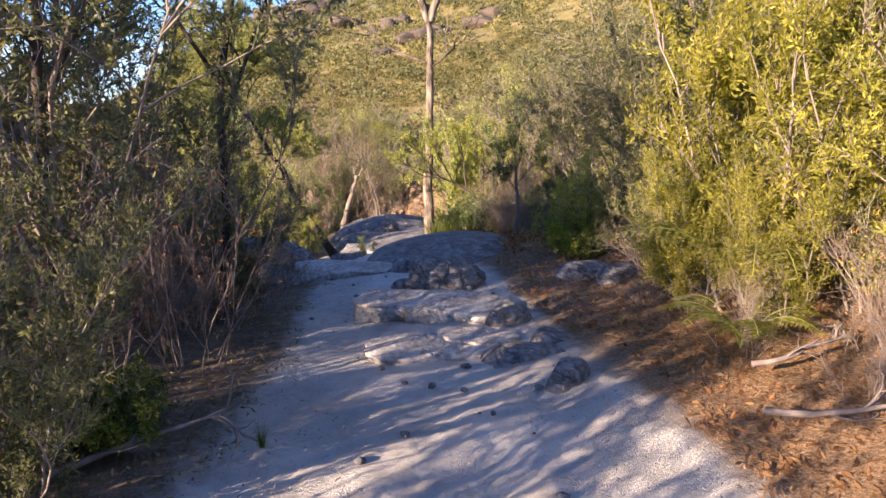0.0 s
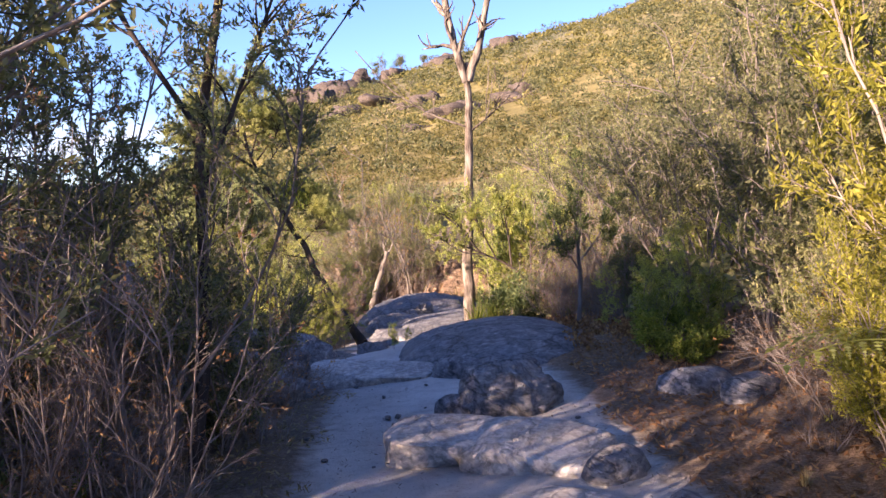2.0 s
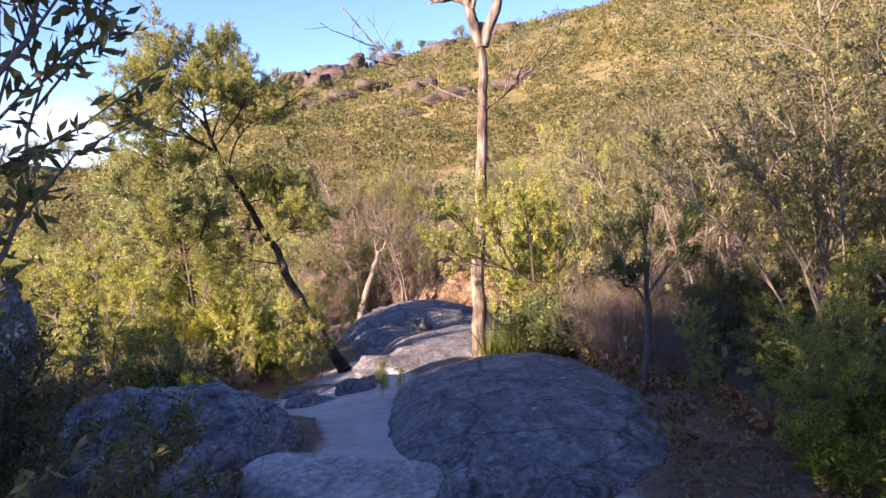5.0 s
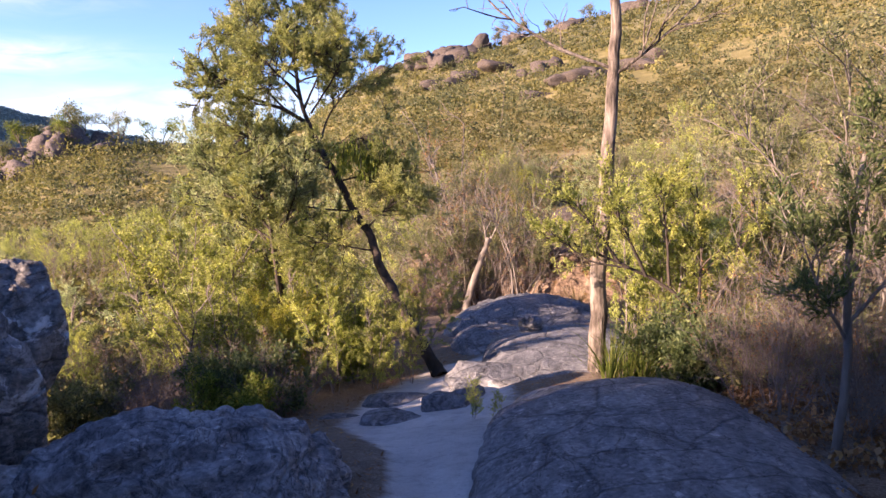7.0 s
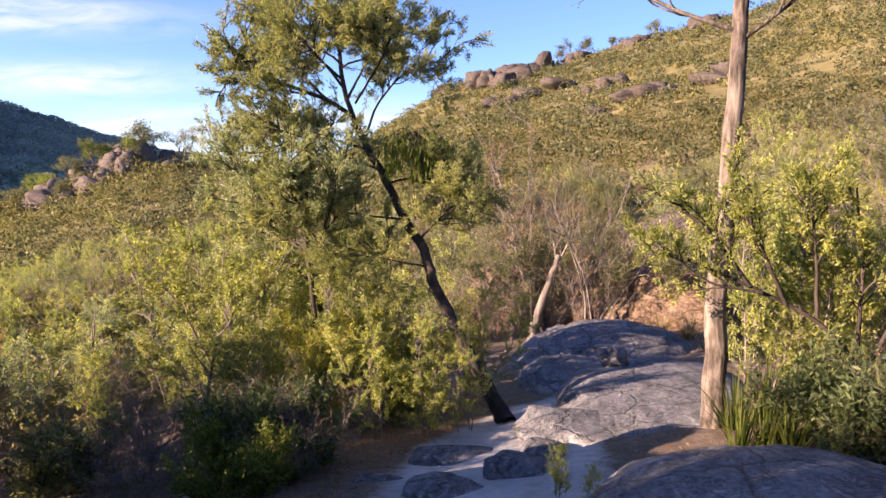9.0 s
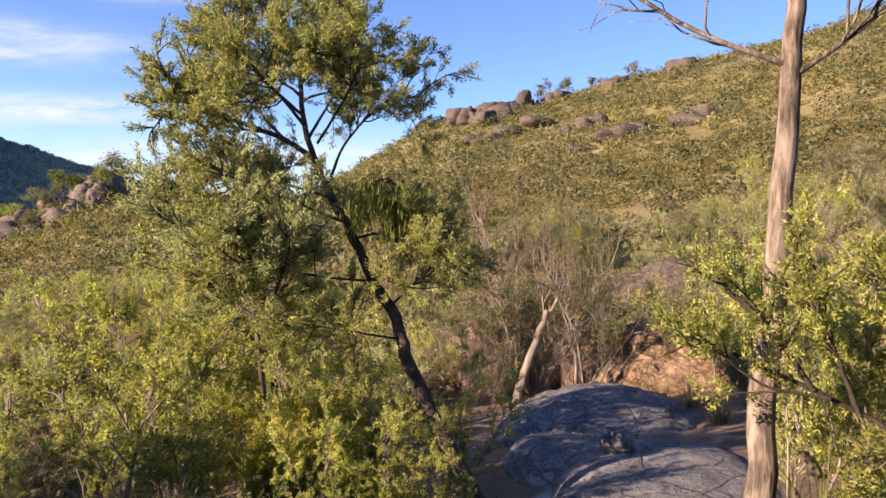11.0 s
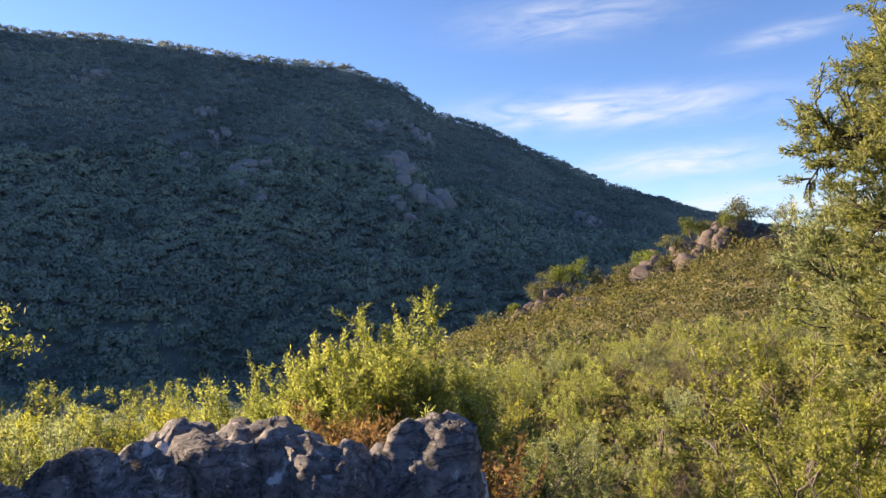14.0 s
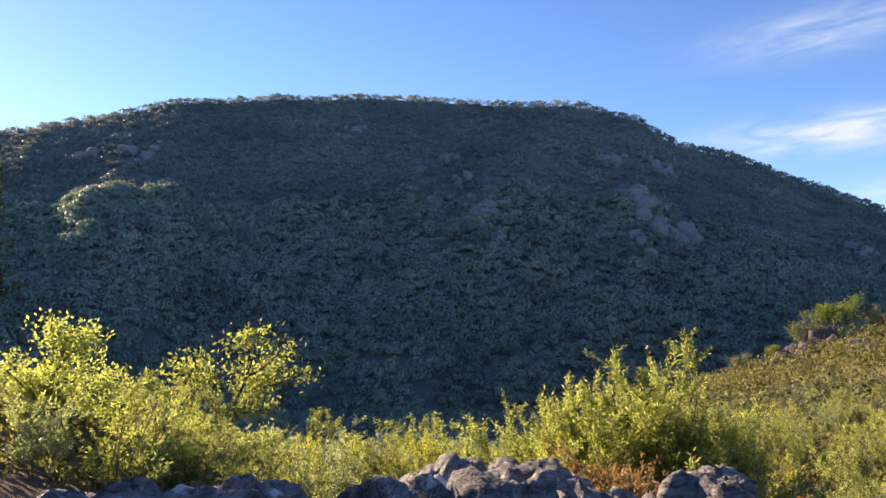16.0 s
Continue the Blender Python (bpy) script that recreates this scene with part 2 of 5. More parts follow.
def ground_material():
    """Pale sand on the track, brown litter beside it, scrub soil further off."""
    m, n, l, b = material("ground", 0.95)

    def mask(name):
        a = n.new("ShaderNodeAttribute")
        a.attribute_name = name
        return a.outputs["Fac"]

    fine, mid, wide = tex_noise(n, l, 55, 8, 0.75), tex_noise(n, l, 7, 8, 0.7, None, 0.4), tex_noise(n, l, 0.9, 6, 0.6)
    soil = ramp(n, l, mid, ((0.3, (0.06, 0.046, 0.036)), (0.5, (0.17, 0.125, 0.09)), (0.7, (0.32, 0.26, 0.2))))
    soil = mixed(n, l, 0.45, soil, ramp(n, l, fine, ((0.35, (0.05, 0.036, 0.03)), (0.5, (0.22, 0.165, 0.13)), (0.68, (0.44, 0.37, 0.31)))))
    rust = ramp(n, l, fine, ((0.32, (0.06, 0.035, 0.02)), (0.5, (0.26, 0.16, 0.09)), (0.68, (0.48, 0.35, 0.24))))
    sand = ramp(n, l, wide, ((0.3, (0.4, 0.385, 0.38)), (0.55, (0.57, 0.55, 0.54)), (0.75, (0.68, 0.66, 0.645))))
    sand = mixed(n, l, 0.5, sand, ramp(n, l, mid, ((0.3, (0.45, 0.42, 0.4)), (0.5, (0.95, 0.95, 0.95)), (0.7, (1.15, 1.13, 1.1)))), "MULTIPLY")
    sand = mixed(n, l, ramp(n, l, fine, ((0.56, (0, 0, 0)), (0.68, (0.8, 0.8, 0.8)))), sand, (0.14, 0.12, 0.11))
    edge = n.new("ShaderNodeMath")
    edge.operation, edge.use_clamp = "MULTIPLY_ADD", True
    l.new(mid, edge.inputs[0])
    edge.inputs[1].default_value = 1.6
    add = n.new("ShaderNodeMath")
    add.operation = "MULTIPLY_ADD"
    l.new(mask("sand"), add.inputs[0])
    add.inputs[1].default_value, add.inputs[2].default_value = 2.4, -1.9
    l.new(add.outputs[0], edge.inputs[2])
    col = mixed(n, l, mask("rust"), soil, rust)
    col = mixed(n, l, edge.outputs[0], col, sand)
    scrub = ramp(n, l, tex_noise(n, l, 0.35, 8, 0.7), ((0.3, (0.08, 0.07, 0.03)), (0.5, (0.18, 0.155, 0.06)), (0.7, (0.3, 0.24, 0.12))))
    col = mixed(n, l, mask("scrub"), col, scrub)
    wood = ramp(n, l, tex_noise(n, l, 0.05, 9, 0.75), ((0.35, (0.08, 0.1, 0.085)), (0.55, (0.15, 0.17, 0.15)), (0.7, (0.26, 0.26, 0.23))))
    col = mixed(n, l, mask("wood"), col, wood)
    l.new(col, b.inputs["Base Color"])
    bumped(n, l, b, mixed(n, l, 0.45, mid, fine), 0.9, 0.06)
    return m


ground_mat = ground_material()

# ---- numeric helpers ----
def hash3(i, j, k):
    n = i * 374761393 + j * 668265263 + k * 974634777
    n = (n ^ (n >> 13)) * 1274126177
    return ((n ^ (n >> 16)) & 0xFFFF) / 65535.0


def vnoise(p):
    """Smooth value noise, -1 to 1, at the rows of p."""
    q = np.floor(p).astype(np.int64)
    u = p - q
    u = u * u * (3 - 2 * u)
    out = np.zeros(len(p))
    for a in (0, 1):
        for b in (0, 1):
            for c in (0, 1):
                w = (u[:, 0] if a else 1 - u[:, 0]) * (u[:, 1] if b else 1 - u[:, 1]) * (u[:, 2] if c else 1 - u[:, 2])
                out += w * hash3(q[:, 0] + a, q[:, 1] + b, q[:, 2] + c)
    return out * 2 - 1


def fbm(p, octaves=4, gain=0.5):
    out, amp, total = np.zeros(len(p)), 1.0, 0.0
    for o in range(octaves):
        out += amp * vnoise(p * 2.03 ** o + 17.3 * o)
        total += amp
        amp *= gain
    return out / total


def flat(x, y, z=0.0):
    x = np.atleast_1d(np.asarray(x, float))
    return np.stack([x, np.atleast_1d(np.asarray(y, float)) + 0 * x, 0 * x + z], 1)


def smooth(a, b, v):
    u = np.clip((v - a) / (b - a), 0, 1)
    return u * u * (3 - 2 * u)


# ---- lie of the land ----
HUB = (-1.5, 9.0)
AZ = (-180, -40, -15, 0, 16, 25, 40, 60, 75, 90, 110, 122, 180)
RINGS = (
    (22, (0.5, 2, 0.2, -1.9, -2.4, -2.6, -2.9, -4.0, -4.8, -4.8, -3.5, 0.3, 0.5)),
    (60, (2, 12, 9, 6, 2.5, -2, -5, -9, -15, -15, -12, 3, 2)),
    (110, (4, 30, 24, 17, 10, 1.5, 0.8, -14, -30, -32, -25, 2, 4)),
    (160, (6, 48, 44, 31, 20.5, 3, -12, -40, -50, -52, -40, -20, 6)),
    (320, (10, 60, 60, 36, 10, -20, -50, -62, -62, -62, -52, -40, 10)),
)
PEAK_AZ = (-180, 16, 30, 38, 48, 58, 62, 65, 70, 84, 93, 101, 112, 140, 180)
PEAK = (40, 12, 14, 22, 58, 124, 140, 170, 190, 201, 197, 178, 134, 80, 40)


def trail_x(y):
    """Middle of the sandy track."""
    return np.interp(y, (-4, 2, 5, 8, 10.5, 12.5, 14.5, 17), (0.3, 0.1, -0.15, -0.5, -1.3, -1.9, -2.2, -1.3))


def trail_half(y):
    return np.interp(y, (-4, 2, 5, 7.5, 8.5, 10, 11, 12.5, 14.5, 17), (1.3, 1.25, 1.0, 1.0, 0.9, 0.45, 0.42, 0.9, 0.9, 0.7))


def land(x, y):
    """Height of the ground."""
    x, y = np.atleast_1d(np.asarray(x, float)), np.atleast_1d(np.asarray(y, float))
    base = np.interp(y, (-8, 3.5, 6, 9, 11, 13, 17, 20, 26), (0.1, 0.0, -0.15, -0.26, -0.55, -0.9, -1.3, -1.6, -2.1))
    cross = np.interp(y, (0, 4, 8, 12, 16, 24), (0.02, 0.05, 0.11, 0.16, 0.18, 0.1))
    near = base + cross * np.clip(x + 0.3, -7, 3)
    near = near + 0.22 * np.clip(x - 1.5, 0, 5) * smooth(22, 12, y)
    near = near + 0.18 * np.clip(-1.7 - x, 0, 2.5) * smooth(8, 5, y)
    near = near - 0.15 * np.clip(-6.6 - x, 0, 9)
    dx, dy = x - HUB[0], y - HUB[1]
    r, az = np.hypot(dx, dy), np.degrees(np.arctan2(-dx, dy))
    rr = [v for v, _ in RINGS] + [800, 1100, 3600]
    peak = np.interp(az, PEAK_AZ, PEAK)
    zz = [np.interp(az, AZ, v) for _, v in RINGS] + [peak, peak * 0.6, peak * 0.0]
    far = zz[0].copy()
    for k in range(len(rr) - 1):
        u = np.clip((r - rr[k]) / (rr[k + 1] - rr[k]), 0, 1)
        far += (zz[k + 1] - zz[k]) * u
    p = flat(x, y)
    far += fbm(p * 0.03, 4) * np.interp(r, (20, 60, 150, 400), (0.2, 1.2, 2.5, 3.0))
    steep = np.interp(r, (300, 480, 760, 1100), (0, 1, 0.25, 0))
    gully = fbm(np.stack([az * 0.09 + r * 0.001, r * 0.0016, 0 * r], 1), 4)
    far += steep * (gully * 34 + fbm(p * 0.012, 3) * 12)
    w = smooth(12, 24, r)
    z = near * (1 - w) + far * w
    fine = np.interp(r, (0, 30, 80), (1, 1, 0))
    z = z + fine * (fbm(p * 0.7, 3) * 0.07 + fbm(p * 3.1, 3) * 0.018)
    return z


# ---- mesh helpers ----
def mesh_from(name, verts, faces, mat, shade=True):
    """A mesh from an array of points and an array of 3- or 4-cornered faces."""
    verts, faces = np.asarray(verts, np.float32), np.asarray(faces, np.int32)
    me = bpy.data.meshes.new(name)
    k = faces.shape[1]
    me.vertices.add(len(verts))
    me.vertices.foreach_set("co", verts.ravel())
    me.loops.add(faces.size)
    me.loops.foreach_set("vertex_index", faces.ravel())
    me.polygons.add(len(faces))
    me.polygons.foreach_set("loop_start", np.arange(0, faces.size, k, dtype=np.int32))
    me.polygons.foreach_set("use_smooth", np.full(len(faces), shade))
    me.update(calc_edges=True)
    if mat:
        me.materials.append(mat)
    return me


def join(chunks):
    vs, fs, o = [], [], 0
    for v, f in chunks:
        vs.append(v)
        fs.append(f + o)
        o += len(v)
    return np.concatenate(vs), np.concatenate(fs)


def part(name, data, parent, label=""):
    ob = new(name, data)
    ob.parent = parent
    if label:
        ob["label"] = label
    return ob


def unit(v):
    return v / (np.linalg.norm(v, axis=-1, keepdims=True) + 1e-9)


def tube(pts, radii, sides=5):
    """A tapered tube along a line of points."""
    pts, radii = np.asarray(pts, float), np.asarray(radii, float)
    t = unit(np.gradient(pts, axis=0))
    ref = np.array([0.31, 0.87, 0.12]) if abs(t[0, 2]) > 0.8 else np.array([0.05, 0.1, 1.0])
    u = unit(np.cross(t, ref))
    w = np.cross(t, u)
    a = np.linspace(0, 2 * np.pi, sides, endpoint=False)
    ring = np.cos(a)[None, :, None] * u[:, None] + np.sin(a)[None, :, None] * w[:, None]
    v = (pts[:, None] + ring * radii[:, None, None]).reshape(-1, 3)
    n = len(pts)
    i = (np.arange(n - 1)[:, None] * sides + np.arange(sides)[None]).ravel()
    j = (np.arange(n - 1)[:, None] * sides + (np.arange(sides)[None] + 1) % sides).ravel()
    return v, np.stack([i, j, j + sides, i + sides], 1)


def bend(rng, start, way, length, n=6, wander=0.25, lift=0.0):
    """A wandering line from start, n points."""
    way = unit(np.asarray(way, float))
    pts = [np.asarray(start, float)]
    for _ in range(n - 1):
        way = unit(way + rng.normal(0, wander, 3) + (0, 0, lift))
        pts.append(pts[-1] + way * length / (n - 1))
    return np.array(pts)


def leaves(rng, sites, ways, length, width, spread=0.9, per=1):
    """Diamond leaves at the sites, pointing roughly along ways."""
    sites, ways = np.repeat(sites, per, 0), np.repeat(ways, per, 0)
    n = len(sites)
    d = unit(ways + rng.normal(0, spread, (n, 3)))
    s = unit(np.cross(d, rng.normal(0, 1, (n, 3))))
    k = rng.uniform(0.6, 1.3, (n, 1))
    a = sites + rng.normal(0, length * 0.35, (n, 3))
    v = np.stack([a, a + d * length * k * 0.45 + s * width * k * 0.5, a + d * length * k, a + d * length * k * 0.45 - s * width * k * 0.5], 1).reshape(-1, 3)
    return v, np.arange(4 * n).reshape(-1, 4)


def along(rng, line, n, lo=0.2):
    """n places along a line and the way it runs there."""
    f = rng.uniform(lo, 1, n) * (len(line) - 1)
    i = np.minimum(f.astype(int), len(line) - 2)
    u = (f - i)[:, None]
    return line[i] * (1 - u) + line[i + 1] * u, unit(line[i + 1] - line[i])


def branching(rng, trunks, levels):
    """Sub-branches off the given (line, radius) limbs. levels: (children, length, spread, lift, from, points). Returns limbs level by level."""
    out = [list(trunks)]
    for kids, length, spread, lift, lo, pts in levels:
        nxt = []
        for line, r in out[-1]:
            p, w = along(rng, line, kids, lo)
            for a, b in zip(p, w):
                side = unit(np.cross(b, rng.normal(0, 1, 3)))
                way = unit(b + side * spread * rng.uniform(0.6, 1.3) + (0, 0, lift))
                nxt.append((bend(rng, a, way, length * rng.uniform(0.55, 1.25), pts, 0.22, lift * 0.2), r * 0.5))
        out.append(nxt)
    return out


def wood(limbs, sides=(6, 4, 3, 3), thin=0.35):
    chunks = []
    for k, level in enumerate(limbs):
        for line, r in level:
            chunks.append(tube(line, np.linspace(r, r * thin, len(line)), sides[min(k, len(sides) - 1)]))
    return join(chunks)


def shrub(name, seed, height, stems, lean, levels, radius, leaf, leaf_size, leaf_n, bark, spread_base=0.15, leaf_lo=0.2, tips=1, dry=None):
    """A many-stemmed shrub: stems with twigs, and a foliage of small leaves along the twigs."""
    rng = np.random.default_rng(seed)
    trunks = []
    for k in range(stems):
        a = rng.uniform(0, 2 * np.pi)
        base = np.array([math.cos(a), math.sin(a), 0]) * spread_base * rng.uniform(0.1, 1)
        base[2] = -0.08
        way = (math.cos(a) * lean * rng.uniform(0.2, 1), math.sin(a) * lean * rng.uniform(0.2, 1), 1)
        trunks.append((bend(rng, base, way, height * rng.uniform(0.65, 1.05), 9, 0.13, 0.06), radius * rng.uniform(0.6, 1.2)))
    limbs = branching(rng, trunks, levels)
    root = new(name)
    part("branchwork", mesh_from("branchwork", *wood(limbs), bark), root)
    if leaf:
        src = [x for lev in limbs[-tips:] for x in lev]
        s, w = zip(*[along(rng, line, leaf_n, leaf_lo) for line, _ in src])
        part("foliage", mesh_from("foliage", *leaves(rng, np.concatenate(s), np.concatenate(w), *leaf_size), leaf, False), root)
    if dry:
        src = limbs[-1][:: 7]
        s, w = zip(*[along(rng, line, leaf_n, 0.1) for line, _ in src])
        part("dry_foliage", mesh_from("dry_foliage", *leaves(rng, np.concatenate(s), np.concatenate(w), *leaf_size), dry, False), root)
    return root


def on_land(x, y, sink=0.0):
    return float(land(x, y)[0]) - sink


# ---- ground ----
def build_ground():
    a = np.radians(np.concatenate([np.arange(-180, -40, 4), np.arange(-40, 116, 0.36), np.arange(116, 180, 4)]))
    r = np.concatenate([np.arange(0.4, 24, 0.085), np.geomspace(24, 3600, 150)])
    R, A = np.meshgrid(r, a, indexing="ij")
    x, y = (-R * np.sin(A)).ravel(), (R * np.cos(A)).ravel() - 1.0
    n, k = len(r), len(a)
    i = (np.arange(n - 1)[:, None] * k + np.arange(k)[None]).ravel()
    j = (np.arange(n - 1)[:, None] * k + (np.arange(k)[None] + 1) % k).ravel()
    quads = np.stack([i, i + k, j + k, j], 1)
    z = land(x, y)
    off = np.abs(x - trail_x(y)) / trail_half(y)
    sand = smooth(1.35, 0.75, off) * smooth(19, 16, y)
    z = z - 0.03 * sand + 0.02 * sand * fbm(flat(x, y) * 9, 2) * smooth(6, 3, y)
    verts = np.concatenate([np.stack([x, y, z], 1), [[0, -1, land(0, -1)[0]]]])
    me = mesh_from("ground", verts, quads, ground_mat)
    hub = len(verts) - 1
    bm = bmesh.new()
    bm.from_mesh(me)
    bm.verts.ensure_lookup_table()
    for q in range(k):
        bm.faces.new((bm.verts[hub], bm.verts[q], bm.verts[(q + 1) % k]))
    bm.to_mesh(me)
    bm.free()
    dist = np.hypot(x - HUB[0], y - HUB[1])
    rust = smooth(0.7, 1.4, x) * smooth(6.5, 4.5, y) + smooth(2.5, 1.0, np.hypot(x + 4.0, (y - 16) * 0.8)) + 0.6 * smooth(1.5, 0.5, np.hypot(x - 0.9, y - 9))
    masks = {"sand": sand, "rust": np.clip(rust, 0, 1), "scrub": smooth(14, 30, dist), "wood": smooth(110, 190, dist)}
    for key, v in masks.items():
        at_ = me.attributes.new(key, "FLOAT", "POINT")
        at_.data.foreach_set("value", np.append(v, 0).astype(np.float32))
    return tagged(new("ground", me), "sandy bush track through scrub, valley and wooded hills", "ground", kind="structure")


build_ground()


# ---- rocks ----
def rock(name, at_, size, seed, mat, label, turn=0.0, square=2.6, rough=0.16, flat_top=None, tilt=(0, 0), detail=4, category="rock", cuts=7):
    """A weathered rock: a rounded block, cut by random planes, with knobs and hollows."""
    bm = bmesh.new()
    bmesh.ops.create_icosphere(bm, subdivisions=detail, radius=1)
    me = bpy.data.meshes.new(name)
    bm.to_mesh(me)
    bm.free()
    v = np.empty(len(me.vertices) * 3, np.float32)
    me.vertices.foreach_get("co", v)
    v = v.reshape(-1, 3).astype(float)
    rng = np.random.default_rng(seed)
    v /= (np.abs(v) ** square).sum(1, keepdims=True) ** (1 / square)
    for _ in range(cuts):
        nrm = unit(rng.normal(0, 1, 3))
        d = rng.uniform(0.72, 1.0)
        over = v @ nrm - d
        v -= np.clip(over, 0, None)[:, None] * nrm * 0.85
    o = rng.uniform(0, 50, 3)
    n1, n2, n3 = fbm(v * 1.3 + o, 3), fbm(v * 4.2 + o, 4), fbm(v * 14 + o, 3)
    v *= (1 + rough * n1 + rough * 0.45 * (1 - 2.6 * np.abs(n2)) + rough * 0.2 * n3 - rough * 0.4 * np.exp(-(fbm(v * np.array([1.6, 1.6, 2.6]) + o[::-1], 3) / 0.05) ** 2))[:, None]
    v *= np.array(size)
    if flat_top is not None:
        v[:, 2] = np.where(v[:, 2] > flat_top, flat_top + (v[:, 2] - flat_top) * 0.15, v[:, 2])
    me.vertices.foreach_set("co", v.astype(np.float32).ravel())
    me.polygons.foreach_set("use_smooth", np.ones(len(me.polygons), bool))
    me.update()
    me.materials.append(mat)
    ob = new(name, me)
    ob.matrix_world = pose(*at_, tilt[0], tilt[1], turn)
    return tagged(ob, label, category)


# rocks on and beside the track
def ground_rock(name, x, y, size, seed, mat, label, top, **kw):
    """A rock half sunk in the ground whose top stands at the given height."""
    return rock(name, (x, y, top - size[2] * 0.92), size, seed, mat, label, **kw)


ground_rock("boulder", 0.05, 6.85, (0.36, 0.3, 0.3), 3, rock_grey, "dark speckled boulder sitting on the sandy track", 0.14, square=3.5, rough=0.12, turn=12, cuts=10, detail=5)
ground_rock("slab", -0.42, 6.02, (0.36, 0.36, 0.16), 5, rock_pale, "pale flat sandstone slab on the track", 0.02, square=5, rough=0.05, flat_top=0.09, turn=20)
ground_rock("slab", 0.14, 5.82, (0.42, 0.34, 0.16), 6, rock_pale, "pale flat sandstone slab on the track", 0.05, square=5, rough=0.05, flat_top=0.09, turn=-15, tilt=(4, 5))
ground_rock("slab", -1.22, 8.5, (0.62, 0.36, 0.2), 7, rock_pale, "pale ledge of sandstone across the track", -0.2, square=5, rough=0.05, flat_top=0.092, turn=-8)
ground_rock("slab", -0.05, 4.85, (0.5, 0.3, 0.14), 8, rock_pale, "low worn slab flush with the sand", 0.0, square=4, rough=0.05, flat_top=0.05, turn=10)
ground_rock("slab", 0.28, 4.98, (0.26, 0.2, 0.12), 9, rock_pale, "low worn slab flush with the sand", 0.01, square=4, rough=0.05, flat_top=0.05, turn=-25)
for k, (x, y, sx, sy, h, t) in enumerate(((0.52, 5.5, 0.2, 0.15, 0.02, 30), (0.72, 3.95, 0.2, 0.1, 0.1, 60), (-0.35, 6.75, 0.16, 0.12, -0.06, 0), (0.55, 4.55, 0.3, 0.22, -0.0, 15), (0.82, 4.9, 0.25, 0.2, 0.0, 70),
                                          (1.45, 7.05, 0.3, 0.2, 0.05, 10), (1.7, 6.65, 0.26, 0.17, 0.1, 40), (-1.95, 7.7, 0.3, 0.3, -0.12, 10), (-2.2, 8.3, 0.42, 0.36, -0.05, 0), (-1.75, 8.0, 0.18, 0.16, -0.25, 20), (-0.3, 8.3, 0.3, 0.2, -0.16, 0), (0.2, 8.2, 0.2, 0.18, -0.1, 45))):
    ground_rock("rock", x, y, (sx, sy, 0.18), 20 + k, rock_grey, "weathered grey sandstone rock bedded beside the track", h, square=3, rough=0.15, turn=t, detail=3)
rock("rock_dome", (-0.1, 10.7, -0.72), (1.12, 2.75, 0.42), 31, rock_dome, "broad dark dome of bare bedrock beside the track", square=2.8, cuts=0, rough=0.05, turn=6, tilt=(-7, -9), detail=6)
ground_rock("boulder", -2.75, 9.65, (0.95, 0.85, 0.75), 32, rock_grey, "rounded grey boulder beside the track", -0.27, square=2.8, rough=0.16, cuts=4, turn=30, detail=6)
ground_rock("rock", -2.3, 9.3, (0.4, 0.4, 0.4), 39, rock_grey, "weathered grey sandstone rock bedded beside the track", -0.38, square=2.8, rough=0.14)
ground_rock("rock_dome", -1.5, 20.3, (1.6, 2.5, 0.9), 33, rock_dome, "grey dome of bare rock at the end of the track", -1.42, square=2.3, cuts=4, rough=0.1, turn=-10, detail=5)
ground_rock("rock_dome", -1.9, 18.0, (0.8, 1.3, 0.5), 34, rock_dome, "grey dome of bare rock at the end of the track", -1.5, square=2.4, rough=0.1, turn=12, detail=4)
rock("rock_ledge", (-0.75, 16.4, -1.5), (1.15, 2.6, 0.34), 35, rock_dome, "pale worn rock ledge leading up the track", square=3, rough=0.06, cuts=0, turn=6, tilt=(-5, -6), detail=5)
ground_rock("rock", -1.3, 17.6, (0.2, 0.15, 0.15), 36, rock_dome, "small pale rock on the ledge", -1.1, square=2.8, rough=0.14)
ground_rock("cliff", -0.6, 24.3, (1.9, 1.6, 1.6), 37, rock_rust, "mossy rust-stained sandstone outcrop", -0.95, square=3.2, rough=0.2, cuts=14, detail=5, category="rock outcrop")
ground_rock("cliff", -4.0, 24.2, (1.0, 0.9, 1.7), 38, rock_rust, "upright orange sandstone block", -0.75, square=3.6, rough=0.2, cuts=14, category="rock outcrop")
ground_rock("cliff", 0.8, 31.5, (2.6, 1.5, 1.5), 44, rock_far, "flat grey sandstone shelf among shrubs", 0.35, square=4, rough=0.15, cuts=14, category="rock outcrop")
for k, (x, y, sx, sy, h) in enumerate(((-2.55, 14.0, 0.42, 0.34, -1.32), (-1.85, 13.2, 0.24, 0.2, -1.0), (-1.7, 13.7, 0.2, 0.2, -1.05), (-2.2, 12.7, 0.4, 0.28, -1.08), (-1.5, 14.6, 0.6, 0.5, -1.08), (-3.0, 13.0, 0.3, 0.25, -1.3))):
    ground_rock("rock", x, y, (sx, sy, 0.2), 60 + k, rock_dome, "dark flat rock showing through the sand", h, square=3.2, rough=0.12, flat_top=0.12, detail=3)
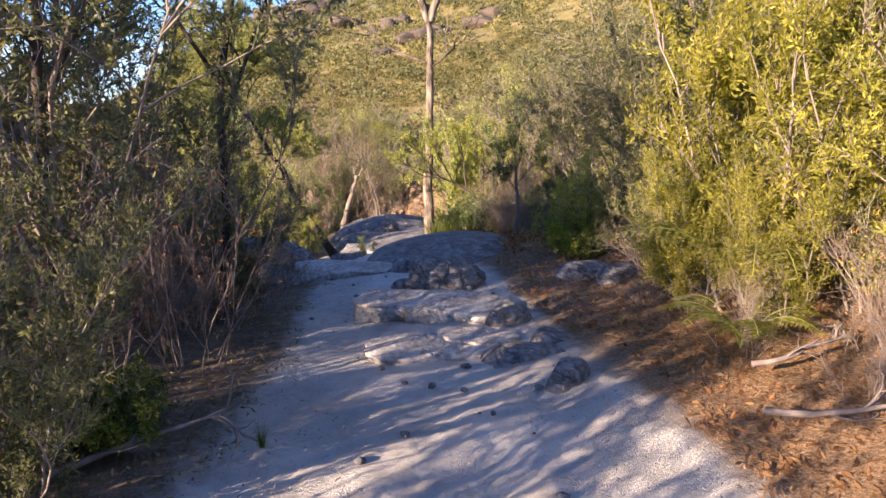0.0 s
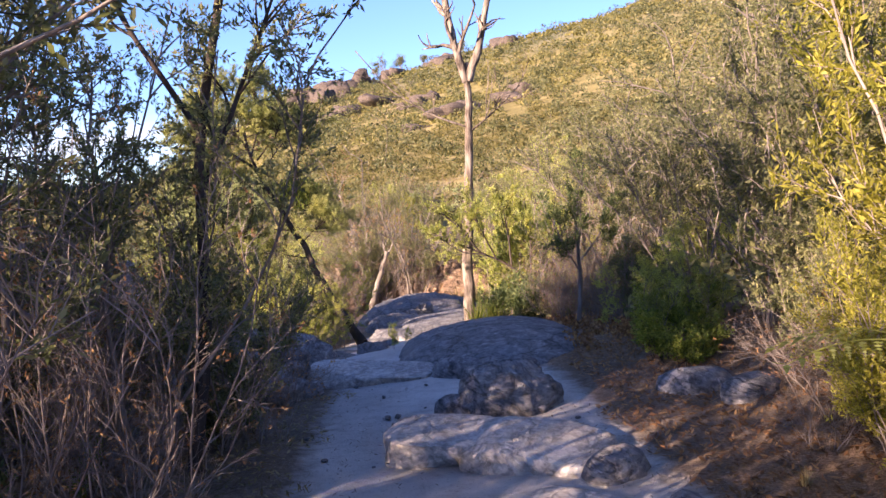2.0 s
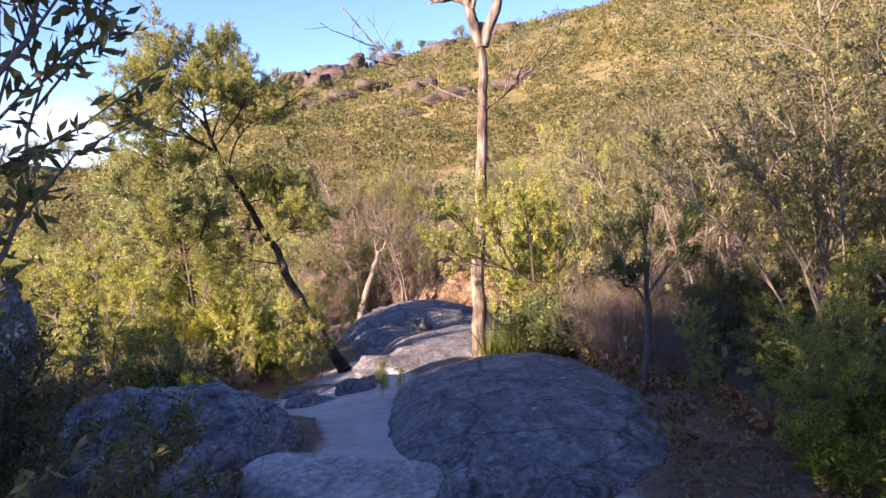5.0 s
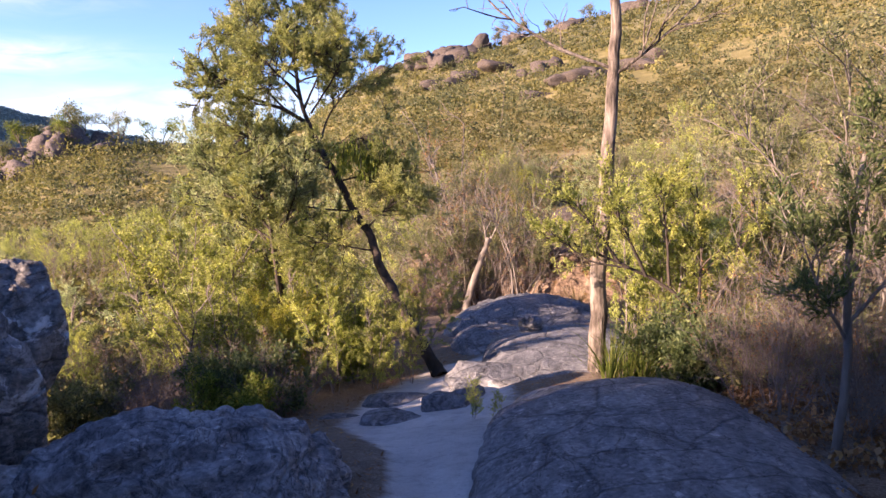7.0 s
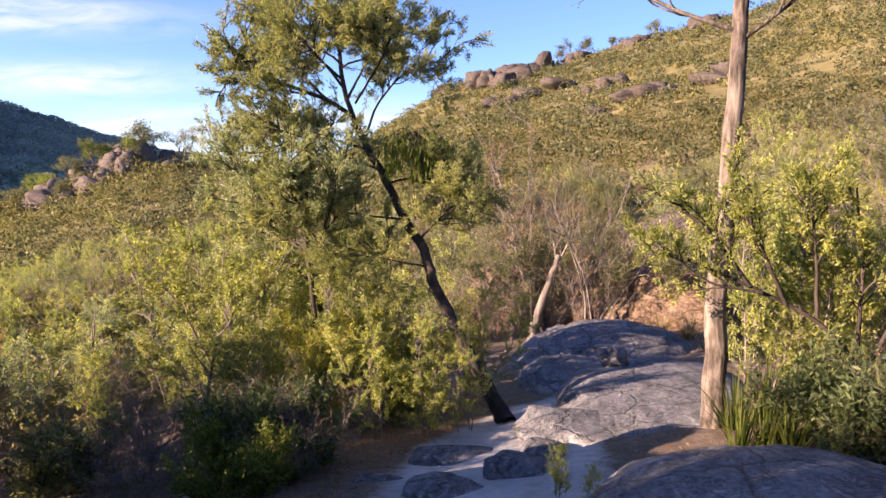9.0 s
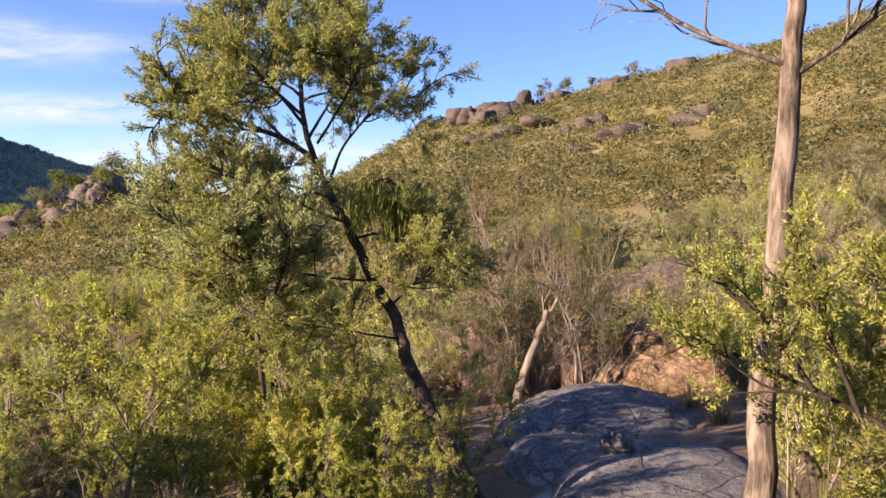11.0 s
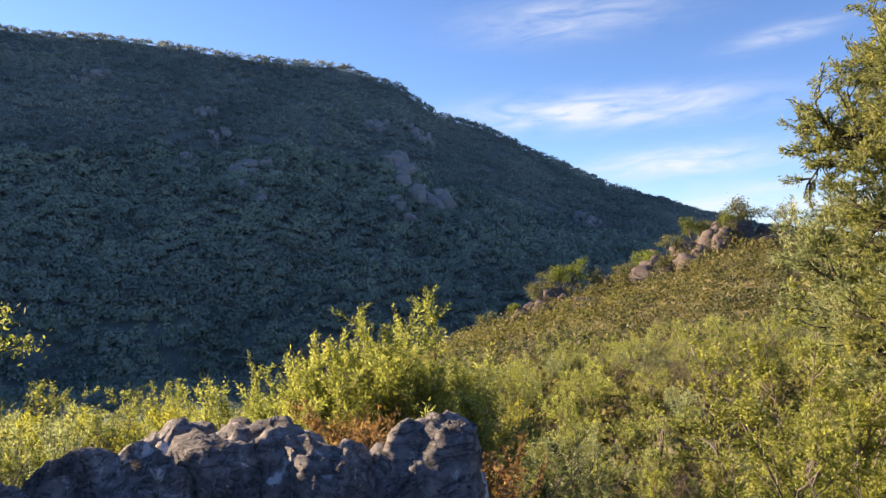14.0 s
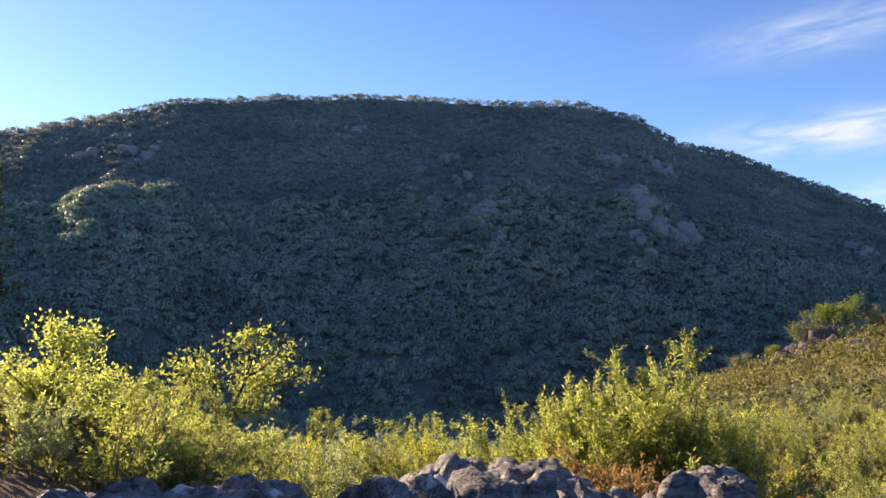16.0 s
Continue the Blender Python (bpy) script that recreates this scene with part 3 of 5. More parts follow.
# the ridge of boulders above the valley
for k, (x, y, sx, sy, sz, h, t) in enumerate((
        (-4.72, 10.6, 0.36, 0.36, 0.55, 0.6, 20), (-4.5, 10.12, 0.34, 0.28, 0.6, 0.36, 50), (-4.95, 9.8, 0.46, 0.42, 0.8, 0.55, 0), (-4.75, 9.45, 0.36, 0.34, 0.75, 0.5, 35), (-5.0, 9.12, 0.44, 0.42, 0.8, 0.6, 70),
        (-4.75, 8.72, 0.42, 0.4, 0.7, 0.54, 15), (-5.05, 8.4, 0.6, 0.5, 0.75, 0.62, 60), (-5.0, 7.85, 0.62, 0.5, 0.75, 0.56, 10), (-5.6, 10.15, 0.5, 0.42, 0.8, 0.46, 10), (-5.75, 9.35, 0.55, 0.5, 0.8, 0.42, 40),
        (-5.9, 8.5, 0.6, 0.5, 0.8, 0.32, 5), (-5.3, 7.2, 0.7, 0.55, 0.75, 0.32, 25), (-6.3, 7.4, 0.8, 0.7, 0.8, 0.05, 45), (-6.6, 6.4, 0.9, 0.7, 0.9, 0.05, 65), (-4.72, 10.15, 0.4, 0.34, 0.75, 0.5, 80), (-4.9, 7.3, 0.55, 0.5, 0.75, 0.5, 30))):
    ground_rock("boulder", x, y, (sx, sy, sz), 80 + k, rock_lichen, "lichen-spotted grey boulder in a ridge above the valley", h - 0.13, square=3.2, rough=0.2, cuts=9, turn=t, detail=5)
for k, (x, y, sx, sy, sz, h, t) in enumerate(((-3.55, 9.2, 0.3, 0.26, 0.4, -0.35, 15), (-3.3, 8.65, 0.24, 0.2, 0.3, -0.45, 40))):
    ground_rock("boulder", x, y, (sx, sy, sz), 110 + k, rock_lichen, "grey boulder fallen at the foot of the ridge", h, square=3.2, rough=0.18, cuts=8, turn=t, detail=4)


# ---- kinds of plants ----
def tea_tree(seed, h):
    return shrub("tall_shrub", seed, h, 6, 0.3, ((10, 0.7, 0.8, 0.25, 0.36, 5), (6, 0.3, 0.9, 0.1, 0.15, 3)), 0.019, leaf_olive, (0.042, 0.014), 38, bark_grey, 0.3, 0.1)


def lush(seed, h, leaf):
    return shrub("shrub", seed, h, 12, 0.7, ((11, 0.5, 0.65, 0.35, 0.06, 4), (7, 0.24, 0.7, 0.35, 0.1, 3)), 0.011, leaf, (0.042, 0.012), 36, bark_twig, 0.25, 0.05)


def twiggy(seed, h):
    return shrub("dry_shrub", seed, h, 12, 0.55, ((10, 0.5, 0.8, 0.2, 0.1, 5), (7, 0.25, 0.9, 0.1, 0.1, 4)), 0.0065, None, (0.03, 0.011), 9, bark_twig, 0.35, 0.1, dry=leaf_dry)


def low_bush(seed, h, leaf):
    return shrub("low_shrub", seed, h, 14, 1.0, ((8, 0.3, 0.8, 0.25, 0.1, 4), (5, 0.16, 0.8, 0.25, 0.1, 3)), 0.008, leaf, (0.055, 0.018), 20, bark_dark, 0.3, 0.05)


def sapling(seed, h):
    return shrub("sapling", seed, h, 3, 0.2, ((16, 0.42, 0.9, 0.2, 0.12, 5), (5, 0.17, 0.9, 0.15, 0.2, 3)), 0.011, leaf_lime, (0.034, 0.013), 40, bark_twig, 0.2, 0.1)


def scrub_bush(seed, h, leaf):
    return shrub("shrub", seed, h, 9, 0.6, ((6, 0.5, 0.7, 0.3, 0.2, 4), (4, 0.26, 0.8, 0.25, 0.15, 3)), 0.014, leaf, (0.065, 0.02), 24, bark_twig, 0.3, 0.05)


def tussock(seed, n, length, leaf, name="grass_tussock"):
    rng = np.random.default_rng(seed)
    chunks = []
    for _ in range(n):
        a, lean = rng.uniform(0, 2 * np.pi), rng.uniform(0.1, 1.0)
        L = length * rng.uniform(0.5, 1.1)
        u = np.array([math.cos(a), math.sin(a), 0])
        s = np.linspace(0, 1, 6)[:, None]
        mid = u * 0.08 * rng.uniform(0, 1) + u * (s ** 1.6) * lean * L * 0.8 + np.array([0, 0, 1]) * (s - 0.45 * lean * s ** 2.4) * L - (0, 0, 0.03)
        side = np.array([-u[1], u[0], 0]) * 0.006
        wdt = np.linspace(1, 0.1, 6)[:, None]
        v = np.stack([mid - side * wdt, mid + side * wdt], 1).reshape(-1, 3)
        i = np.arange(5) * 2
        chunks.append((v, np.stack([i, i + 1, i + 3, i + 2], 1)))
    root = new(name)
    part("blade_clump", mesh_from("blade_clump", *join(chunks), leaf), root)
    return root


KINDS = {
    "tea": [tea_tree(s, h) for s, h in ((101, 3.3), (102, 3.8), (103, 2.9))],
    "yellow": [lush(s, h, leaf_yellow) for s, h in ((111, 2.2), (112, 1.7))],
    "green": [lush(s, h, leaf_green) for s, h in ((121, 1.8), (122, 1.4))],
    "dark": [lush(s, h, leaf_dark) for s, h in ((131, 2.0), (132, 1.5))],
    "olive": [lush(s, h, leaf_olive) for s, h in ((135, 2.2), (136, 1.6))],
    "dry": [twiggy(s, h) for s, h in ((141, 1.7), (142, 1.1), (143, 2.3))],
    "low": [low_bush(s, h, m) for s, h, m in ((151, 0.55, leaf_dark), (152, 0.7, leaf_green), (153, 0.6, leaf_olive))],
    "sapling": [sapling(s, h) for s, h in ((161, 2.0), (162, 2.4), (163, 1.6))],
    "scrub": [scrub_bush(s, h, m) for s, h, m in ((181, 1.7, leaf_lime), (182, 1.4, leaf_pine), (183, 1.5, leaf_blue), (184, 1.2, leaf_lime), (185, 1.3, leaf_yellow))],
    "feather": [shrub("bushy_shrub", 195, 2.4, 26, 0.42, ((11, 0.55, 0.45, 0.45, 0.12, 5), (7, 0.26, 0.55, 0.45, 0.1, 3)), 0.012, leaf_lime, (0.045, 0.012), 52, bark_twig, 0.35, 0.05)],
    "brush": [shrub("tall_dry_shrub", s, h, 7, 0.45, ((8, 0.8, 0.7, 0.25, 0.3, 6), (6, 0.4, 0.8, 0.15, 0.2, 4)), 0.024, leaf_orange, (0.045, 0.015), 9, bark_grey, 0.3, 0.6) for s, h in ((197, 3.9), (198, 3.3))],
    "orange": [lush(s, h, leaf_orange) for s, h in ((191, 1.5), (192, 1.1))],
    "tuft": [tussock(171, 70, 0.6, leaf_grass), tussock(172, 60, 0.32, leaf_straw)],
}
LABELS = {
    "tea": ("tall grey-stemmed shrub with sparse olive leaves", "shrub"), "yellow": ("bushy shrub with sunlit yellow-green leaves", "shrub"), "green": ("bright green leafy shrub in the scrub", "shrub"),
    "dark": ("dense dark green shrub beside the track", "shrub"), "olive": ("dull olive shrub in the scrub", "shrub"), "dry": ("dry brown leafless shrub of tangled twigs", "shrub"), "low": ("low spreading bush on the ground", "bush"),
    "scrub": ("sunlit bushy shrub in the open scrub", "shrub"), "feather": ("tall feathery yellow-green shrub above the valley", "shrub"), "brush": ("tall brown twiggy shrub with rusty leaf tips", "shrub"), "orange": ("rusty orange-leaved shrub in the scrub", "shrub"), "sapling": ("slender sapling with small yellow-green leaves", "sapling"), "tuft": ("tuft of long grass blades", "grass"),
}
for kind, protos in KINDS.items():
    for o in protos:
        tagged(o, LABELS[kind][0], LABELS[kind][1], group=LABELS[kind][1] + "s in the scrub")
used = set()
prng = np.random.default_rng(7)


def plant(kind, which, x, y, size=1.0, turn=None, z=None):
    """Sets a plant of that kind on the ground."""
    src = KINDS[kind][which % len(KINDS[kind])]
    m = pose(x, y, on_land(x, y) if z is None else z, prng.uniform(-4, 4), prng.uniform(-4, 4), prng.uniform(0, 360) if turn is None else turn)
    if src.name not in used:
        used.add(src.name)
        ob = src
        ob.matrix_world = m
    else:
        ob = copy_thing(src, m)
    ob.scale = (size, size, size * prng.uniform(0.92, 1.1))
    return ob


def belt(kinds, count, xs, ys, gap, sizes=(0.8, 1.2), keep=None):
    """Scatters plants of the given kinds over a rectangle, a gap apart."""
    placed = []
    for _ in range(count * 14):
        if len(placed) >= count:
            break
        x, y = prng.uniform(*xs), prng.uniform(*ys)
        if keep and not keep(x, y):
            continue
        if any((x - a) ** 2 + (y - b) ** 2 < gap * gap for a, b in placed):
            continue
        placed.append((x, y))
        plant(kinds[prng.integers(len(kinds))], int(prng.integers(9)), x, y, prng.uniform(*sizes))


# left bank of tall shrubs
for k, (x, y, s) in enumerate(((-2.0, 3.5, 0.9), (-2.5, 4.5, 1.0), (-2.0, 5.5, 0.85), (-3.2, 5.4, 1.1), (-3.3, 3.6, 1.0), (-4.0, 4.6, 1.1), (-2.9, 6.5, 0.9), (-4.4, 5.6, 1.0), (-5.0, 5.3, 1.1), (-5.2, 3.6, 1.1), (-4.7, 4.4, 0.9), (-2.1, 6.5, 0.6))):
    plant("tea", k, x, y, s)
belt(("dry",), 34, (-4.8, -1.5), (2.2, 7.2), 0.4, (0.45, 0.85))
belt(("low", "tuft", "olive"), 14, (-3.0, -1.5), (2.2, 7.0), 0.4, (0.4, 0.7))
# the bank goes on behind the start: unseen shrubs added to shade the track
for k, (x, y, s) in enumerate(((-2.6, 0.5, 0.7), (-3.5, -0.6, 0.8), (-2.3, -0.9, 0.65), (-4.2, 0.6, 0.9))):
    plant("tea", k, x, y, s)
belt(("dry", "low"), 8, (-3.4, -1.7), (0.2, 2.2), 0.5, (0.5, 0.8))
# right bank
for kind, k, x, y, s in (("yellow", 0, 2.2, 4.75, 1.15), ("yellow", 1, 1.85, 5.1, 0.6), ("yellow", 1, 2.1, 4.3, 0.6), ("yellow", 0, 2.6, 4.1, 0.8), ("olive", 1, 2.1, 6.1, 0.7), ("yellow", 1, 2.75, 5.6, 1.3), ("yellow", 0, 3.2, 4.6, 1.3), ("olive", 0, 3.6, 6.2, 1.4), ("olive", 1, 2.3, 6.6, 1.1), ("sapling", 0, 1.75, 8.4, 0.5), ("sapling", 0, 1.35, 9.7, 0.35), ("sapling", 2, 1.75, 9.9, 0.42), ("sapling", 1, 1.4, 8.3, 0.4), ("tea", 0, 2.3, 7.8, 0.75), ("tea", 1, 1.9, 8.9, 0.7), ("tea", 2, 3.1, 7.4, 0.9)):
    plant(kind, k, x, y, s)
for kind, k, x, y, s in (("dry", 0, 2.5, 3.6, 0.6), ("dry", 1, 1.9, 5.9, 0.7), ("low", 1, 1.45, 7.7, 0.6), ("low", 1, 1.75, 8.6, 0.7), ("olive", 1, 2.8, 3.7, 0.9), ("yellow", 1, 3.6, 3.4, 1.2), ("dark", 1, 1.9, 10.9, 0.6), ("sapling", 2, 1.35, 8.1, 0.42), ("sapling", 0, 1.65, 7.7, 0.4), ("sapling", 1, 1.5, 8.9, 0.4), ("dry", 2, 1.6, 11.4, 0.8), ("dry", 0, 1.5, 10.2, 0.6), ("tea", 1, 2.6, 10.4, 0.8), ("tea", 2, 2.9, 12.3, 0.85), ("dry", 1, 1.2, 12.4, 0.8)):
    plant(kind, k, x, y, s)
belt(("olive", "tea", "dry", "scrub", "scrub"), 44, (2.2, 10), (9, 22), 0.9, (0.7, 1.1))
for k, (x, y, s) in enumerate(((2.9, 9.0, 1.0), (2.1, 12.1, 0.95), (3.0, 11.1, 1.15), (3.6, 9.6, 1.15), (4.2, 12.5, 1.2), (2.6, 13.6, 1.0), (1.9, 15.2, 0.9))):
    plant("tea", k, x, y, s)
belt(("dry",), 9, (1.0, 2.3), (10.6, 13.6), 0.5, (0.45, 0.75))
belt(("dry", "tuft"), 10, (1.3, 2.4), (3.0, 6.0), 0.4, (0.25, 0.45))
# round the gum, and up the slope behind it
for kind, k, x, y, s in (("green", 0, 0.9, 16.4, 0.8), ("sapling", 1, 0.25, 15.5, 1.2), ("sapling", 2, 0.75, 14.9, 1.35), ("sapling", 0, 1.2, 15.3, 1.15), ("sapling", 1, 1.6, 14.6, 0.9), ("tuft", 0, -0.15, 13.55, 1.5), ("tuft", 0, 0.05, 13.6, 1.6), ("tuft", 0, 0.2, 13.5, 1.4), ("low", 0, 0.6, 13.6, 1.1), ("low", 2, 1.1, 13.4, 1.1), ("tuft", 0, -0.1, 14.4, 1.4), ("tuft", 0, 0.2, 14.7, 1.4), ("dry", 0, 1.0, 15.5, 0.9), ("dry", 2, -2.0, 22.6, 0.9), ("dry", 0, -3.7, 22.4, 0.9)):
    plant(kind, k, x, y, s)
for kind, k, x, y, s in (("brush", 0, -2.9, 23.2, 1.05), ("brush", 1, -2.0, 22.9, 1.0), ("olive", 0, -3.6, 23.4, 1.3), ("olive", 0, -1.3, 23.8, 1.2), ("dry", 0, -4.2, 22.6, 1.0), ("tuft", 1, -0.6, 22.3, 2.2), ("low", 1, -1.75, 3.1, 0.6), ("sapling", 2, -1.42, 12.3, 0.22), ("sapling", 0, -1.2, 12.1, 0.15), ("tuft", 0, -0.85, 3.15, 0.28), ("olive", 0, 0.7, 19.5, 0.7), ("tuft", 1, 0.2, 20.5, 2.0), ("tuft", 1, -0.1, 21.8, 2.2)):
    plant(kind, k, x, y, s)
# below the cypress
for kind, k, x, y, s in (("sapling", 2, -5.1, 14.7, 1.3), ("sapling", 1, -5.9, 15.3, 1.5), ("sapling", 0, -5.5, 16.9, 1.6), ("sapling", 1, -6.4, 16.2, 1.5), ("sapling", 2, -4.6, 15.8, 1.4), ("sapling", 2, -3.15, 14.9, 0.85), ("sapling", 0, -2.75, 15.1, 0.65), ("sapling", 1, -3.6, 14.6, 0.7), ("sapling", 1, -2.9, 16.6, 0.9), ("yellow", 1, -4.3, 15.2, 0.8), ("green", 1, -3.5, 15.3, 0.6), ("sapling", 0, -3.6, 15.7, 0.8)):
    plant(kind, k, x, y, s)
for kind, k, x, y, s in (("sapling", 1, -4.3, 15.4, 0.85), ("sapling", 2, -3.9, 16.6, 1.0), ("sapling", 0, -5.0, 16.2, 1.0), ("sapling", 1, -5.8, 15.9, 1.1), ("sapling", 2, -5.3, 15.2, 0.9), ("sapling", 1, -6.3, 16.8, 1.2), ("sapling", 0, -4.7, 17.2, 1.0), ("sapling", 1, -7.0, 16.0, 0.9), ("sapling", 2, -3.2, 16.9, 0.7)):
    plant(kind, k, x, y, s)
for kind, k, x, y, s in (("low", 0, -4.1, 13.4, 1.2), ("dry", 1, -3.6, 13.1, 0.7), ("dry", 0, -4.7, 13.7, 0.6), ("dry", 1, -4.9, 12.9, 0.7), ("low", 1, -4.0, 12.5, 0.8), ("dry", 1, -5.5, 13.5, 0.7), ("dry", 1, -6.2, 14.1, 0.8), ("dry", 1, -4.7, 12.2, 0.6), ("dry", 0, -7.0, 13.5, 0.7), ("low", 2, -5.8, 12.6, 1.0), ("dry", 1, -6.6, 12.6, 0.6)):
    plant(kind, k, x, y, s)
# the sunlit scrub over the valley
for kind, k, x, y, s in (("feather", 0, -8.1, 11.8, 1.12), ("feather", 0, -8.0, 12.2, 1.0), ("feather", 0, -8.4, 11.5, 0.95), ("orange", 0, -6.1, 10.85, 0.95), ("orange", 1, -6.4, 11.0, 1.1), ("dark", 0, -8.3, 12.9, 0.95), ("dark", 1, -8.0, 12.5, 1.0), ("dry", 1, -7.4, 12.3, 0.9), ("sapling", 2, -8.2, 15.6, 0.8)):
    plant(kind, k, x, y, s)
# unseen shrubs back on the left, added to shade the track and rock dome
for kind, k, x, y, s in (("olive", 0, -5.7, 5.5, 1.1), ("olive", 0, -6.5, 5.1, 1.15), ("olive", 0, -7.4, 4.5, 1.2), ("tea", 0, -7.2, 3.7, 1.2), ("olive", 0, -4.9, 6.0, 0.9), ("olive", 0, -7.9, 3.6, 1.65), ("olive", 0, -8.9, 2.6, 1.75), ("olive", 0, -10.2, 1.6, 1.85), ("olive", 0, -6.9, 4.3, 1.35)):
    plant(kind, k, x, y, s)
# taller ones, likewise out of view and added for the shade they cast
for k, (x, y, s) in enumerate(((-6.4, 4.0, 1.15), (-7.6, 3.4, 1.2), (-8.8, 2.2, 1.3), (-9.8, 1.2, 1.4), (-6.6, 2.6, 1.2), (-8.1, 1.6, 1.4), (-10.8, 0.0, 1.5), (-9.2, 0.0, 1.5), (-12.2, -1.0, 1.7), (-9.4, 2.9, 1.35), (-11.0, 1.6, 1.5), (-8.8, 3.2, 1.2), (-10.2, 2.0, 1.4))):
    plant("tea", k, x, y, s)
belt(("scrub",), 130, (-30, -7.6), (0.0, 16.0), 0.9, (0.5, 0.85), lambda x, y: x < -8.3 - 0.2 * abs(y - 9))
belt(("scrub", "scrub", "scrub", "scrub", "dry"), 150, (-26, -5), (14.5, 38.0), 0.95, (0.65, 1.1), lambda x, y: (y > 17.3 or x < -7.5) and x < -4.5)
belt(("scrub", "scrub", "olive", "dry"), 110, (-7, 16), (21.5, 42.0), 1.1, (0.8, 1.35), lambda x, y: abs(x + 1.2) > 1.8 or y > 26.5)


# ---- trees ----
def tree(name, label, trunks, levels, bark, leaf=None, leaf_size=(0.06, 0.02), leaf_n=10, seed=1, tips=1, leaf_lo=0.1, leaf_name="crown", spread=0.9, sides=(9, 6, 4, 3)):
    """A tree: trunks are (line of points, radius); limbs branch off, and leaves grow along the last twigs."""
    rng = np.random.default_rng(seed)
    base = np.asarray(trunks[0][0][0], float)
    fine = []
    for pts, r in trunks:
        pts = np.asarray(pts, float) - base
        s = np.linspace(0, len(pts) - 1, len(pts) * 4)
        line = np.stack([np.interp(s, np.arange(len(pts)), pts[:, c]) for c in range(3)], 1)
        for _ in range(2):
            line[1:-1] = (line[:-2] + line[1:-1] * 2 + line[2:]) / 4
        fine.append((line + rng.normal(0, r * 0.1, line.shape), r))
    limbs = branching(rng, fine[1:] if len(fine) > 1 else fine, levels)
    root = new(name)
    root.location = base
    part("trunk", mesh_from("trunk", *tube(fine[0][0], np.linspace(fine[0][1], fine[0][1] * (0.45 if len(fine) > 1 else 0.2), len(fine[0][0])), 10), bark), root)
    limb_levels = limbs if len(fine) > 1 else limbs[1:]
    if limb_levels and limb_levels[0]:
        part("branchwork", mesh_from("branchwork", *wood(limb_levels, sides[1:]), bark), root)
    if leaf:
        src = [x for lev in limbs[-tips:] for x in lev]
        s, w = zip(*[along(rng, line, leaf_n, leaf_lo) for line, _ in src])
        part(leaf_name, mesh_from(leaf_name, *leaves(rng, np.concatenate(s), np.concatenate(w), *leaf_size, spread), leaf, False), root)
    return tagged(root, label, "tree")


def gum():
    x, y, z = -0.27, 14.5, -1.1
    return tree("gum_tree", "half-dead gum with pale peeling bark and bare branches", (
        (((x, y, z), (x - 0.03, y, z + 1.2), (x + 0.01, y, z + 2.6), (x + 0.04, y, z + 3.9), (x - 0.02, y, z + 4.7)), 0.112),
        (((x - 0.02, y, z + 4.4), (x - 0.22, y - 0.1, z + 5.0), (x - 0.4, y, z + 6.0), (x - 0.35, y + 0.1, z + 7.2)), 0.085),
        (((x, y, z + 4.4), (x + 0.22, y, z + 5.0), (x + 0.4, y + 0.1, z + 6.1), (x + 0.65, y + 0.2, z + 7.4)), 0.085),
        (((x, y, z + 3.6), (x - 0.6, y - 0.1, z + 3.8), (x - 1.3, y - 0.2, z + 4.2), (x - 1.9, y - 0.3, z + 4.9)), 0.022),
        (((x, y, z + 3.5), (x + 0.4, y - 0.1, z + 3.8), (x + 0.9, y - 0.1, z + 4.3)), 0.022)),
        ((7, 0.8, 0.8, 0.2, 0.2, 6), (4, 0.35, 0.9, 0.05, 0.2, 4)), bark_pale, seed=5)


